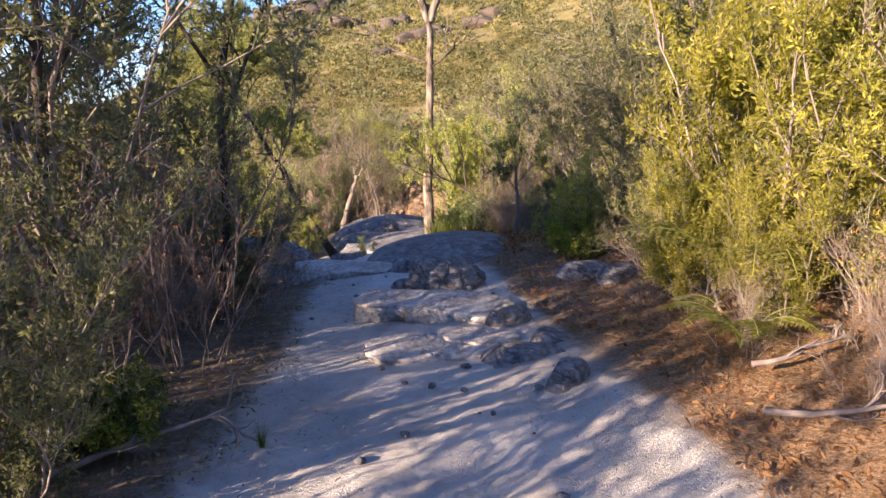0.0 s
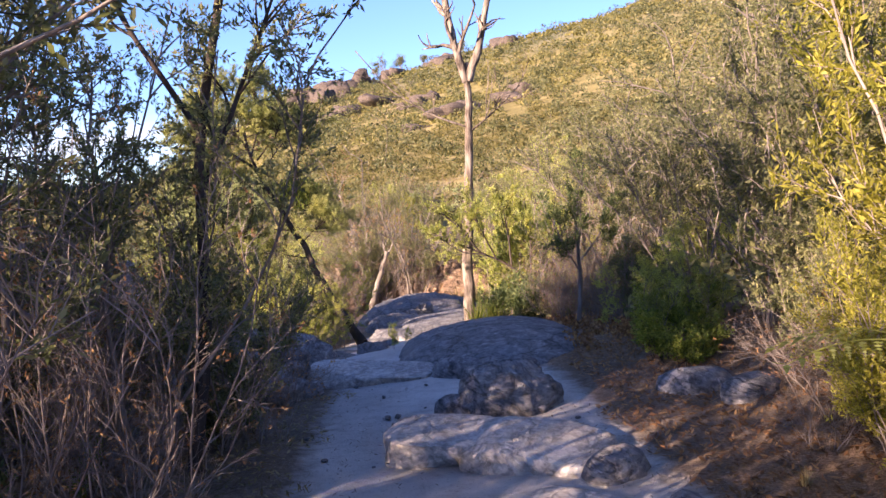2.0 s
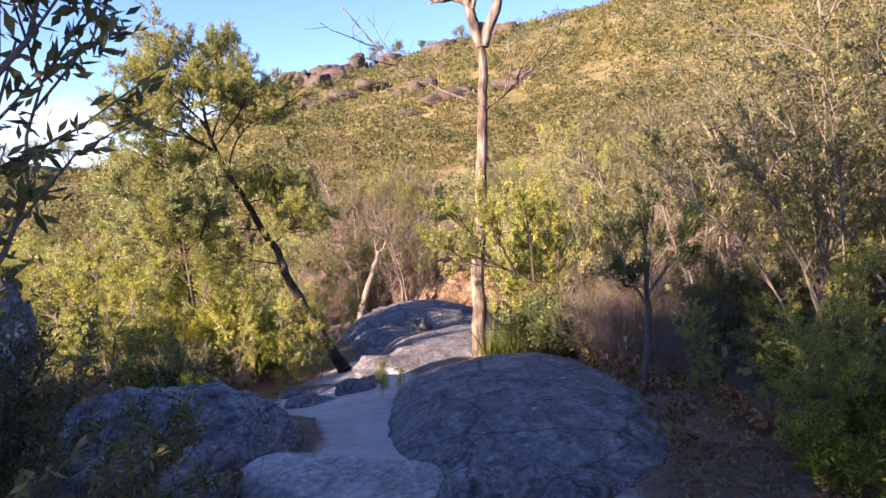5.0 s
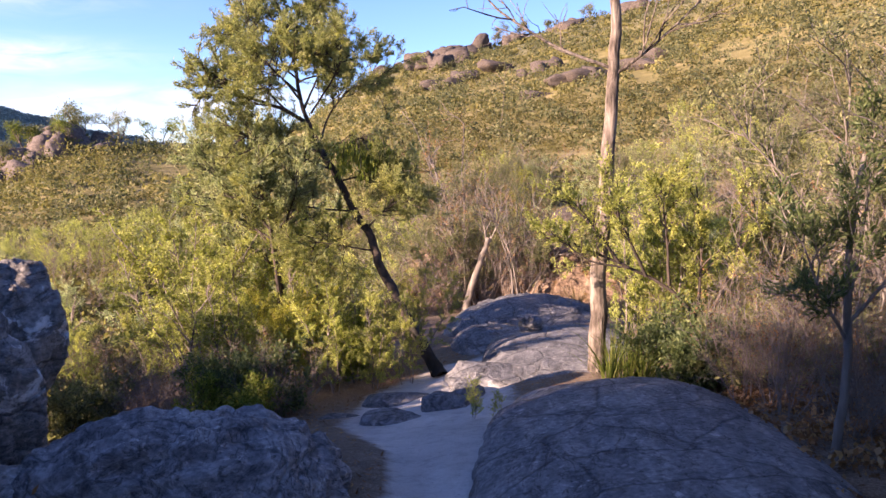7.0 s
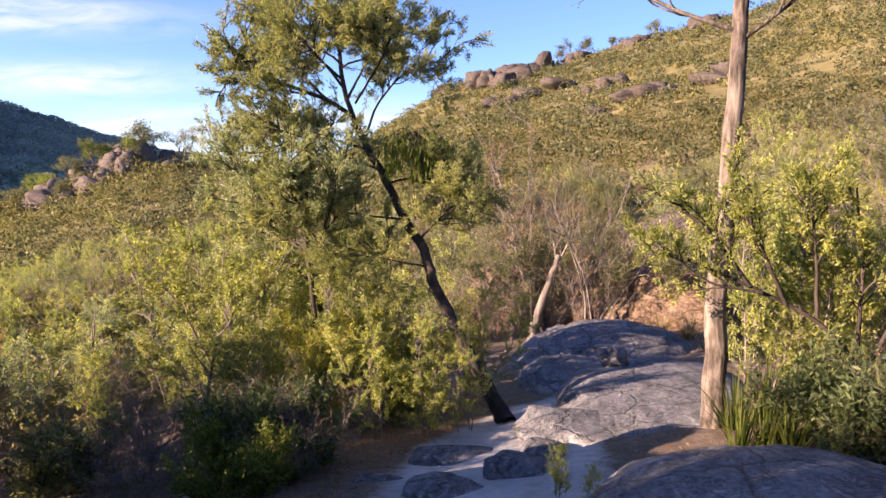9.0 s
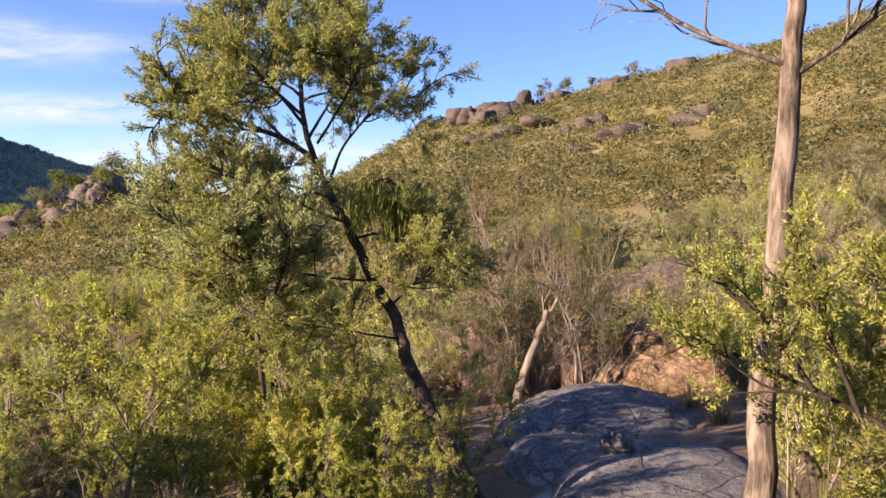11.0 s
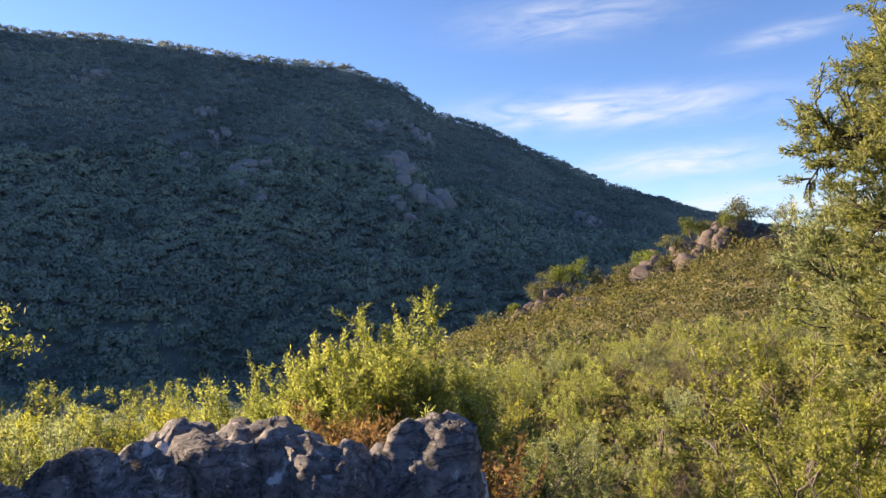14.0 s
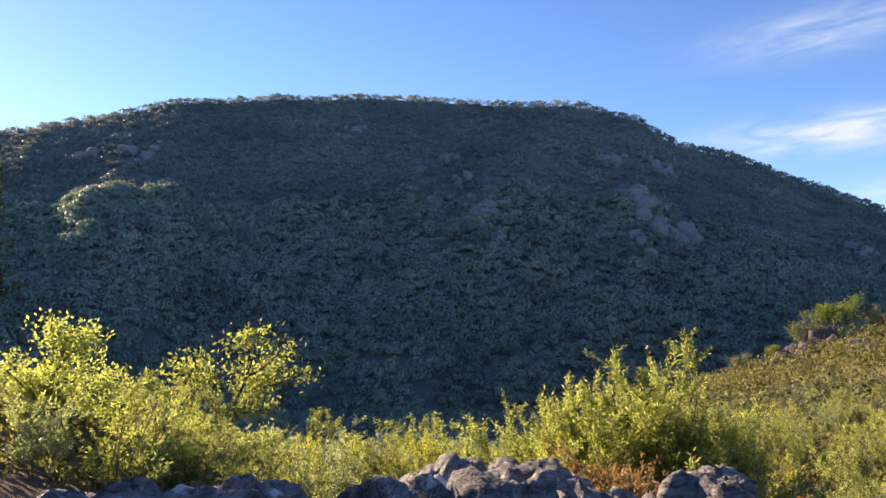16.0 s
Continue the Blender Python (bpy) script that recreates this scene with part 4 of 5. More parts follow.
def cypress():
    fork, elbow = (-4.48, 15.9, 1.9), (-4.01, 15.9, 1.09)
    trunk = ((-2.3, 15.4, -1.7), (-2.6, 15.55, -1.2), (-2.96, 15.7, -0.73), (-3.35, 15.8, -0.1), (-3.49, 15.9, 0.25), (-3.78, 15.9, 0.66), elbow, (-4.28, 15.9, 1.53), fork)
    return tree("cypress_tree", "leaning cypress with dark bark and a spreading rounded crown", (
        (trunk, 0.082),
        ((fork, (-4.78, 15.8, 2.09), (-5.14, 15.6, 2.21), (-5.44, 15.4, 2.36), (-5.65, 15.2, 2.45)), 0.034),
        ((fork, (-4.67, 16.0, 2.35), (-4.82, 16.2, 2.87), (-4.91, 16.2, 3.24), (-5.1, 16.2, 3.5)), 0.034),
        (((-4.29, 15.9, 1.65), (-4.27, 16.1, 2.01), (-4.06, 16.3, 2.39), (-3.82, 16.5, 2.56), (-3.67, 16.6, 2.66)), 0.017),
        (((-4.67, 16.0, 2.35), (-4.96, 15.7, 2.66), (-5.13, 15.5, 2.97), (-5.19, 15.4, 3.26)), 0.017),
        (((-4.77, 16.1, 2.66), (-4.64, 16.5, 3.1), (-4.68, 16.7, 3.55)), 0.017),
        (((-4.44, 15.9, 2.05), (-4.03, 15.6, 2.45), (-3.8, 15.4, 2.73), (-3.83, 15.3, 2.97)), 0.017),
        (((-4.78, 15.8, 2.09), (-5.4, 16.2, 2.51), (-5.85, 16.5, 2.9), (-6.0, 16.6, 3.15)), 0.017),
        (((-4.63, 16.0, 2.23), (-4.65, 15.5, 2.45), (-4.63, 15.1, 2.54), (-4.65, 14.9, 2.64)), 0.02),
        (((-4.59, 16.0, 2.11), (-4.69, 16.7, 2.57), (-4.69, 17.0, 2.88), (-4.67, 17.1, 3.1)), 0.02),
        (((-4.22, 15.9, 1.48), (-4.91, 16.1, 1.64), (-5.6, 16.3, 1.72), (-6.2, 16.4, 1.7)), 0.018),
        (((-3.78, 15.9, 0.66), (-4.17, 15.6, 0.7), (-4.69, 15.4, 0.78), (-5.09, 15.2, 0.86)), 0.017),
        (((-3.6, 15.9, 0.4), (-3.3, 15.8, 0.7), (-3.0, 15.7, 0.9)), 0.015),
        (((-3.42, 15.85, 0.1), (-3.8, 15.5, 0.2), (-4.3, 15.2, 0.3)), 0.015),
        (((-4.1, 15.9, 1.25), (-4.4, 15.5, 1.4), (-4.8, 15.2, 1.6), (-5.2, 15.0, 1.7)), 0.018),
        ((elbow, (-3.75, 16.0, 1.16), (-3.5, 16.1, 1.29), (-3.29, 16.2, 1.19)), 0.017)),
        ((15, 0.6, 1.3, 0.02, 0.3, 6), (11, 0.27, 0.9, 0.25, 0.2, 4)), bark_dark, leaf_pine, (0.05, 0.012), 62, seed=8, leaf_lo=0.35, spread=0.65)


def cypress_skirt():
    """Soft blue-green sprays hanging from the low limbs beside the trunk."""
    return tree("young_cypress", "young blue-green cypress with soft dense foliage", (
        (((-4.7, 15.6, -1.9), (-4.8, 15.6, -0.6), (-4.9, 15.5, 0.5), (-5.0, 15.5, 1.35)), 0.04),
        (((-4.85, 15.6, 0.1), (-4.5, 15.3, 0.7), (-4.3, 15.2, 1.2)), 0.02),
        (((-4.9, 15.5, 0.4), (-5.4, 15.4, 0.9), (-5.8, 15.3, 1.35)), 0.02),
        (((-4.9, 15.5, 0.5), (-4.9, 15.2, 1.0), (-4.85, 15.0, 1.3)), 0.02),
        (((-4.85, 15.6, 0.2), (-5.3, 15.7, 0.4), (-5.9, 15.7, 0.8)), 0.02)),
        ((13, 0.5, 0.9, 0.25, 0.2, 5), (9, 0.25, 0.8, 0.35, 0.15, 4)), bark_dark, leaf_blue, (0.05, 0.012), 54, seed=19, leaf_lo=0.2, spread=0.55)


def arching_tree():
    return tree("small_tree", "small arching tree with bright green leaves beside the gum", (
        (((1.35, 14.5, -1.1), (1.01, 14.3, -0.49), (0.46, 14.2, 0.09), (-0.1, 14.0, 0.35), (-0.6, 13.9, 0.55)), 0.026),
        (((0.2, 14.1, 0.2), (-0.05, 13.9, 0.7), (-0.3, 13.8, 1.1)), 0.02),
        (((-0.1, 14.0, 0.35), (-0.4, 13.9, 0.75), (-0.75, 13.9, 1.05)), 0.02),
        (((0.46, 14.2, 0.09), (0.4, 14.1, 0.6), (0.3, 14.0, 1.15)), 0.02),
        (((0.8, 14.3, -0.2), (0.8, 14.3, 0.5), (0.7, 14.3, 1.2)), 0.02),
        (((0.9, 14.3, -0.3), (1.2, 14.4, 0.4), (1.2, 14.4, 1.0)), 0.02),
        (((0.0, 14.0, 0.3), (-0.4, 13.9, 0.35), (-0.75, 13.8, 0.6)), 0.015)),
        ((9, 0.42, 0.8, 0.3, 0.25, 5), (7, 0.2, 0.8, 0.3, 0.15, 3)), bark_dark, leaf_lime, (0.036, 0.013), 46, seed=23, leaf_lo=0.15, spread=0.8)


def mistletoe(x, y, z):
    """A hanging clump of long drooping leaves on a bough."""
    rng = np.random.default_rng(27)
    root = new("mistletoe")
    root.location = (x, y, z)
    stems = [(bend(rng, (0, 0, 0.25), (rng.normal(0, 0.8), rng.normal(0, 0.8), 0.3), 0.5, 7, 0.2, -0.35), 0.007) for _ in range(16)]
    limbs = branching(rng, stems, ((6, 0.3, 0.6, -0.5, 0.2, 4),))
    part("branchwork", mesh_from("branchwork", *wood(limbs), bark_dark), root)
    p, w = zip(*[along(rng, line, 16, 0.2) for line, _ in limbs[1]])
    ways = np.concatenate(w) * 0.3 + np.array([0, 0, -1.0])
    part("foliage", mesh_from("foliage", *leaves(rng, np.concatenate(p), ways, 0.13, 0.016, 0.25), leaf_green, False), root)
    return tagged(root, "hanging clump of long drooping green leaves on a bough", "mistletoe")


def bank_tree(x, y, h, lean, seed):
    """A slim dark-stemmed tree on the shaded bank."""
    z = on_land(x, y) - 0.1
    a, b = lean
    return tree("slim_tree", "slim dark-stemmed tree with small olive leaves on the bank", (
        (((x, y, z), (x + 0.3 * a, y + 0.2 * b, z + 0.3 * h), (x + 0.25 * a, y + 0.5 * b, z + 0.6 * h), (x + a, y + b, z + h)), 0.042),
        (((x + 0.27 * a, y + 0.4 * b, z + 0.5 * h), (x + 0.3, y + 0.2, z + 0.68 * h), (x + 0.55, y + 0.3, z + 0.9 * h)), 0.02),
        (((x + 0.3 * a, y + 0.5 * b, z + 0.6 * h), (x - 0.3, y - 0.1, z + 0.8 * h), (x - 0.5, y - 0.2, z + 1.02 * h)), 0.02),
        (((x + 0.6 * a, y + 0.7 * b, z + 0.8 * h), (x + a + 0.1, y - 0.2, z + 0.95 * h), (x + a + 0.3, y - 0.3, z + 1.1 * h)), 0.018)),
        ((10, 0.6, 0.8, 0.2, 0.2, 5), (7, 0.26, 0.9, 0.1, 0.15, 3)), bark_dark, leaf_olive, (0.04, 0.014), 38, seed=seed, leaf_lo=0.1)


def cypress_low():
    return tree("young_cypress", "young blue-green cypress with soft dense foliage", (
        (((-4.9, 16.6, -2.0), (-5.2, 16.6, -0.8), (-5.4, 16.6, 0.4), (-5.5, 16.6, 1.5)), 0.05),
        (((-5.2, 16.6, -0.2), (-5.7, 16.5, 0.4), (-6.1, 16.4, 1.0)), 0.025),
        (((-5.3, 16.6, 0.2), (-4.8, 16.4, 0.8), (-4.5, 16.2, 1.2)), 0.025),
        (((-5.4, 16.6, 0.4), (-5.6, 16.4, 1.0), (-5.7, 16.3, 1.7)), 0.025),
        (((-5.0, 16.6, -0.6), (-5.9, 16.8, 0.0), (-6.5, 16.9, 0.7)), 0.025)),
        ((10, 0.6, 0.8, 0.25, 0.15, 5), (8, 0.26, 0.8, 0.35, 0.1, 4)), bark_dark, leaf_blue, (0.055, 0.015), 60, seed=9, leaf_lo=0.05, spread=0.7)


def dark_sapling():
    x, y = 1.08, 10.55
    z = on_land(x, y) - 0.1
    return tree("dark_pine", "young dark green pine beside the rock dome", (
        (((x, y, z), (x + 0.02, y, z + 0.7), (x - 0.04, y, z + 1.3), (x, y, z + 1.9)), 0.03),
        (((x, y, z + 0.8), (x - 0.2, y - 0.1, z + 1.1), (x - 0.32, y - 0.1, z + 1.4)), 0.012),
        (((x, y, z + 0.9), (x + 0.25, y + 0.1, z + 1.2), (x + 0.4, y + 0.1, z + 1.5)), 0.012),
        (((x, y, z + 1.1), (x, y - 0.1, z + 1.5), (x + 0.03, y - 0.1, z + 2.0)), 0.012)),
        ((9, 0.32, 0.8, 0.3, 0.1, 4), (7, 0.14, 0.7, 0.4, 0.1, 3)), bark_grey, leaf_dark, (0.05, 0.012), 30, seed=15, leaf_lo=0.05, spread=0.6)


gum()
dark_sapling()
cypress()
cypress_low()
cypress_skirt()
arching_tree()
mistletoe(-3.75, 16.05, 1.45)
bank_tree(-2.3, 4.05, 3.3, (0.1, 0.2), 24)
bank_tree(-1.85, 5.75, 3.4, (0.35, 0.1), 25)
tree("dead_tree", "bare leaning grey trunk among dry twigs", ((((-3.25, 22.4, -2.6), (-3.1, 22.4, -1.7), (-2.85, 22.4, -0.9), (-2.68, 22.4, -0.3)), 0.11), (((-2.72, 22.4, -0.5), (-2.8, 22.4, 0.0), (-3.0, 22.5, 0.5)), 0.025), (((-2.75, 22.4, -0.6), (-2.5, 22.4, -0.1), (-2.4, 22.5, 0.5)), 0.025)), ((6, 0.7, 0.8, 0.2, 0.2, 5), (4, 0.35, 0.9, 0.1, 0.2, 4)), bark_grey, seed=12)
tree("charred_stump", "charred leaning stump at the cypress foot", ((((-2.35, 15.4, -1.55), (-2.6, 15.5, -1.2), (-2.85, 15.6, -0.85)), 0.12),), (), bark_burnt, seed=13)


# ---- far scrub and forest ----
def clumps(name, centres, sizes, quads, squash, mat, seed, label, category, ragged=0.9, leaf=(0.14, 0.34)):
    """Many small crowns in one mesh: each a loose heap of leaf sprays."""
    rng = np.random.default_rng(seed)
    n = len(centres)
    d = unit(rng.normal(0, 1, (n, quads, 3)))
    d[:, :, 2] = np.abs(d[:, :, 2]) * 1.1 - 0.25
    lump = 0.7 + 0.45 * rng.random((n, quads, 1))
    p = centres[:, None] + d * lump * sizes[:, None, None] * np.array([1, 1, squash])
    nrm = unit(d + rng.normal(0, ragged, d.shape))
    u = unit(np.cross(nrm, rng.normal(0, 1, d.shape)))
    w = np.cross(nrm, u)
    k = sizes[:, None, None] * rng.uniform(*leaf, (n, quads, 1))
    v = np.stack([p - u * k, p - w * k * 0.6, p + u * k * 0.9, p + w * k * 0.7], 2).reshape(-1, 3)
    return tagged(new(name, mesh_from(name, v, np.arange(len(v)).reshape(-1, 4), mat, False)), label, category, kind="stuff")


def spread_polar(rng, n, az, r, power=1.0):
    a = np.radians(rng.uniform(*az, n))
    q = r[0] + (r[1] - r[0]) * rng.random(n) ** power
    return HUB[0] - q * np.sin(a), HUB[1] + q * np.cos(a), q


frng = np.random.default_rng(21)
for count, lo, hi, quads, leaf, seed in ((4200, 26, 72, 52, (0.07, 0.17), 22), (9500, 72, 178, 24, (0.13, 0.3), 25)):
    x, y, q = spread_polar(frng, count, (-42, 66), (lo, hi), 0.8)
    patchy = fbm(flat(x, y) * 0.06, 3) > -0.35
    x, y, q = x[patchy], y[patchy], q[patchy]
    s = frng.uniform(0.35, 0.95, len(x)) * np.interp(q, (26, 60, 175), (0.75, 1.0, 1.5))
    clumps("far_scrub", np.stack([x, y, land(x, y) + s * 0.22], 1), s, quads, 0.62, leaf_scrub, seed, "sunlit olive scrub covering the hillside", "scrub", 0.28, leaf)
x, y, q = spread_polar(frng, 2600, (-42, 62), (30, 178), 0.8)
s = frng.uniform(0.7, 1.5, len(x)) * np.interp(q, (30, 175), (0.8, 1.3))
clumps("far_shrubs", np.stack([x, y, land(x, y) + s * 0.4], 1), s, 70, 1.0, leaf_olive, 31, "darker rounded shrubs dotted over the hillside", "scrub", 0.8, (0.07, 0.17))
x, y, q = spread_polar(frng, 3500, (-42, 14), (170, 260), 1.0)
s = frng.uniform(0.8, 1.6, len(x))
clumps("far_scrub", np.stack([x, y, land(x, y) + s * 0.3], 1), s, 22, 1.0, leaf_scrub, 26, "olive scrub along the hilltop", "scrub")
x, y, q = spread_polar(frng, 2600, (60, 116), (20, 95), 1.1)
s = frng.uniform(0.5, 1.1, len(x)) * np.interp(q, (20, 95), (0.8, 1.3))
clumps("far_scrub", np.stack([x, y, land(x, y) + s * 0.3], 1), s, 34, 0.9, leaf_scrub, 23, "sunlit scrub on the slope above the valley", "scrub")
x, y, q = spread_polar(frng, 220, (36, 63), (70, 118), 0.6)
s = frng.uniform(1.0, 2.2, len(x))
clumps("far_scrub", np.stack([x, y, land(x, y) + s * 0.5], 1), s, 110, 0.9, leaf_scrub, 27, "taller scrub along the rocky spur", "scrub", 0.9, (0.05, 0.12))
x, y, q = spread_polar(frng, 5200, (14, 113), (9.5, 34), 0.8)
ok = ((y > 17) | (x < -8)) & (x < -4)
x, y = x[ok], y[ok]
s = frng.uniform(0.16, 0.5, len(x))
clumps("ground_scrub", np.stack([x, y, land(x, y) + s * 0.2], 1), s, 26, 1.3, leaf_scrub, 28, "knee-high heath and grass between the shrubs", "scrub", 1.2, (0.12, 0.3))
x, y = frng.uniform(1.6, 12, 1700), frng.uniform(8.5, 30, 1700)
s = frng.uniform(0.12, 0.4, len(x))
clumps("ground_scrub", np.stack([x, y, land(x, y) + s * 0.2], 1), s, 26, 1.3, leaf_olive, 29, "knee-high heath under the shrubs", "scrub", 1.2, (0.12, 0.3))
x, y = frng.uniform(0.75, 1.6, 160), frng.uniform(8.2, 12.8, 160)
s = frng.uniform(0.04, 0.13, len(x))
clumps("dry_moss", np.stack([x, y, land(x, y) + s * 0.2], 1), s, 30, 0.8, leaf_dry, 30, "rusty dry moss and litter at the edge of the rock", "moss", 1.2, (0.12, 0.3))
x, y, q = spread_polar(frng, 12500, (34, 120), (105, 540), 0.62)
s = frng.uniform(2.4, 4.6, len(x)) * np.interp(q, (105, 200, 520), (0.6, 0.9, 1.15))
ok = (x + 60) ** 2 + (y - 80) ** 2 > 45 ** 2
clumps("forest", np.stack([x, y, land(x, y) + s * 0.7], 1)[ok], s[ok], 54, 0.7, leaf_forest_haze, 24, "dark eucalypt forest covering the shaded valley side, haze mixed into its colour", "forest", 0.25, (0.13, 0.27))
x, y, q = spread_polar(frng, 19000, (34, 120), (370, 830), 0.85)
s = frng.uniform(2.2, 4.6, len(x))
clumps("forest", np.stack([x, y, land(x, y) + s * 0.4], 1), s, 30, 0.75, leaf_ridge_haze, 32, "thin forest on the upper mountain, paled grey-green by haze in its colour", "forest", 0.4, (0.14, 0.3))


# ---- litter ----
def litter(name, n, xs, ys, keep, size, mat, seed, label):
    """Fallen leaves and chips lying on the ground."""
    rng = np.random.default_rng(seed)
    x, y = rng.uniform(*xs, n), rng.uniform(*ys, n)
    ok = keep(x, y)
    x, y = x[ok], y[ok]
    p = np.stack([x, y, land(x, y) + 0.006], 1)
    a = rng.uniform(0, 2 * np.pi, len(x))
    u = np.stack([np.cos(a), np.sin(a), rng.normal(0, 0.35, len(x))], 1)
    w = np.stack([-np.sin(a), np.cos(a), rng.normal(0, 0.35, len(x))], 1)
    k = rng.uniform(*size, (len(x), 1))
    v = np.stack([p - u * k, p - w * k * 0.28, p + u * k, p + w * k * 0.28], 1).reshape(-1, 3)
    return tagged(new(name, mesh_from(name, v, np.arange(len(v)).reshape(-1, 4), mat, False)), label, "leaf litter", kind="stuff")


def off_track(x, y):
    return np.abs(x - trail_x(y)) / trail_half(y) + fbm(flat(x, y) * 1.7, 3) * 0.35


litter("leaf_litter", 26000, (0.6, 4.5), (1.5, 8.5), lambda x, y: off_track(x, y) > 1.0, (0.012, 0.035), leaf_dry, 41, "rust-brown fallen leaves and chips on the bank")
litter("leaf_litter", 16000, (-4.5, -0.6), (1.5, 8.0), lambda x, y: off_track(x, y) > 0.95, (0.01, 0.03), leaf_straw, 42, "grey-brown dry litter under the shrubs")
litter("leaf_litter", 12000, (-8.5, 2.0), (9.0, 18.0), lambda x, y: off_track(x, y) > 1.05, (0.012, 0.035), leaf_dry, 43, "dry brown litter under the trees")
litter("gravel", 5000, (-1.6, 1.8), (1.0, 9.0), lambda x, y: (off_track(x, y) < 1.1) & (off_track(x, y) > 0.35), (0.006, 0.018), bark_grey, 44, "scattered bark chips and grit on the sand")


# ---- outcrops and trees on the far slopes ----
def bearing(az, el, eye=(-1.5, 9.0, 1.4)):
    """The place where the land is met in that direction."""
    a, e = radians(az), radians(el)
    s = np.geomspace(20, 1500, 900)
    px, py, pz = eye[0] - s * math.sin(a), eye[1] + s * math.cos(a), eye[2] + s * math.tan(e)
    under = np.nonzero(land(px, py) > pz)[0]
    i = under[0] if len(under) else len(s) - 1
    return px[i], py[i], float(land(px[i], py[i])[0]), s[i]


def crest(az, near, far, down=0.0):
    """The place on the skyline of the slope in that direction, or some way down towards the track."""
    a = radians(az)
    q = np.linspace(near, far, 240)
    z = land(HUB[0] - q * math.sin(a), HUB[1] + q * math.cos(a))
    r = q[int(np.argmax((z - 1.4) / q))] - down
    x, y = HUB[0] - r * math.sin(a), HUB[1] + r * math.cos(a)
    return x, y, on_land(x, y), r


orng = np.random.default_rng(51)


def outcrop(place, width, height, n, mat=None):
    """A heap of blocks on a far slope."""
    cx, cy, cz, dist = place
    for k in range(n):
        w = width / max(1, n ** 0.5) * orng.uniform(0.6, 1.2)
        ox, oy = cx + orng.normal(0, width * 0.35), cy + orng.normal(0, width * 0.35)
        rock("outcrop", (ox, oy, on_land(ox, oy) + height * orng.uniform(-0.1, 0.35)), (w * orng.uniform(0.6, 1.1), w * orng.uniform(0.5, 0.8), height * orng.uniform(0.4, 0.75)), int(orng.integers(9999)), mat or rock_far, "weathered sandstone blocks standing out of the scrub", turn=orng.uniform(0, 360), square=9, rough=0.22, detail=3, cuts=12, tilt=(orng.uniform(-15, 15), orng.uniform(-15, 15)), category="rock outcrop")


for az, down, w, h, n in ((10.5, 0, 8, 4.2, 10), (12.8, 1, 9, 3.6, 10), (15.2, 2, 7, 3.0, 7), (11.6, 1, 6, 3.8, 6), (8.8, 0, 6, 2.6, 5), (6, 2, 5, 2, 3), (2, 3, 6, 2, 4), (-3, 3, 6, 2.2, 4)):
    outcrop(crest(az, 90, 260, down), w, h, n)
for az, el, w, h, n in ((9, 6.6, 5, 1.8, 4), (4, 7.0, 5, 1.8, 4), (1, 6.0, 6, 1.8, 4), (-4, 7.5, 5, 1.8, 3), (12, 5.6, 4, 1.6, 3)):
    outcrop(bearing(az, el), w, h, n)
for az, down, w, h, n in ((40.5, 0, 8, 4.6, 14), (42.3, 2, 7, 3.6, 9), (39.0, 0, 7, 3.6, 8), (45, 4, 6, 2.6, 6), (48, 4, 4, 2.2, 4), (53.5, 5, 6, 3.0, 6), (56.5, 6, 4, 2.2, 4), (37, 2, 4, 2, 2), (43.5, 10, 4, 2.0, 3), (50, 14, 4, 1.8, 3)):
    outcrop(crest(az, 60, 125, down), w, h, n, rock_spur)
# pale cliff bands across the mountain
for az, el, w, h, n in ((62.5, 2.6, 22, 13, 6), (64.5, 2.2, 16, 8, 4), (65, 5.4, 26, 9, 6), (67, 8.8, 18, 7, 5), (63.5, 8.0, 16, 8, 4), (87.5, 11.0, 16, 7, 4), (80, 9.0, 14, 7, 4), (78.5, 7.6, 12, 6, 3), (77, 5.0, 20, 7, 5), (76, 3.0, 14, 6, 4), (103, 8.6, 20, 7, 3), (107, 8.0, 12, 7, 2), (50, 1.6, 16, 7, 3), (81, 5.4, 14, 5, 4)):
    outcrop(bearing(az, el), w * 1.1, h, n + 6, rock_cliff)


def far_gum(x, y, h, seed, leaf):
    """A small open-crowned gum on a far slope."""
    rng = np.random.default_rng(seed)
    z = on_land(x, y) - 0.2
    stems = [(bend(rng, (0, 0, 0), (rng.normal(0, 0.25), rng.normal(0, 0.25), 1), h * rng.uniform(0.7, 0.95), 7, 0.16, 0.05), h * 0.022) for _ in range(3)]
    limbs = branching(rng, stems, ((6, h * 0.28, 0.8, 0.3, 0.45, 4),))
    root = new("gum_tree")
    root.location = (x, y, z)
    for k, stem in enumerate(stems):
        bole = part("trunk", mesh_from("trunk", *wood([[stem]]), bark_pale), root)
        part("branchwork", mesh_from("branchwork", *wood([limbs[1][k * 6:k * 6 + 6]], (4, 4)), bark_pale), bole)
    tips = np.array([l[-1] for l, _ in limbs[1]] + [l[-1] for l, _ in stems])
    s = np.repeat(tips, 130, 0) + rng.normal(0, h * 0.07, (len(tips) * 130, 3)) * (1, 1, 0.6)
    part("crown", mesh_from("crown", *leaves(rng, s, np.tile((0, 0, 0.2), (len(s), 1)), h * 0.036, h * 0.017, 1.0), leaf, False), root)
    return tagged(root, "slender gum with an open flat-topped crown on the slope", "tree", group="gums on the far slopes")


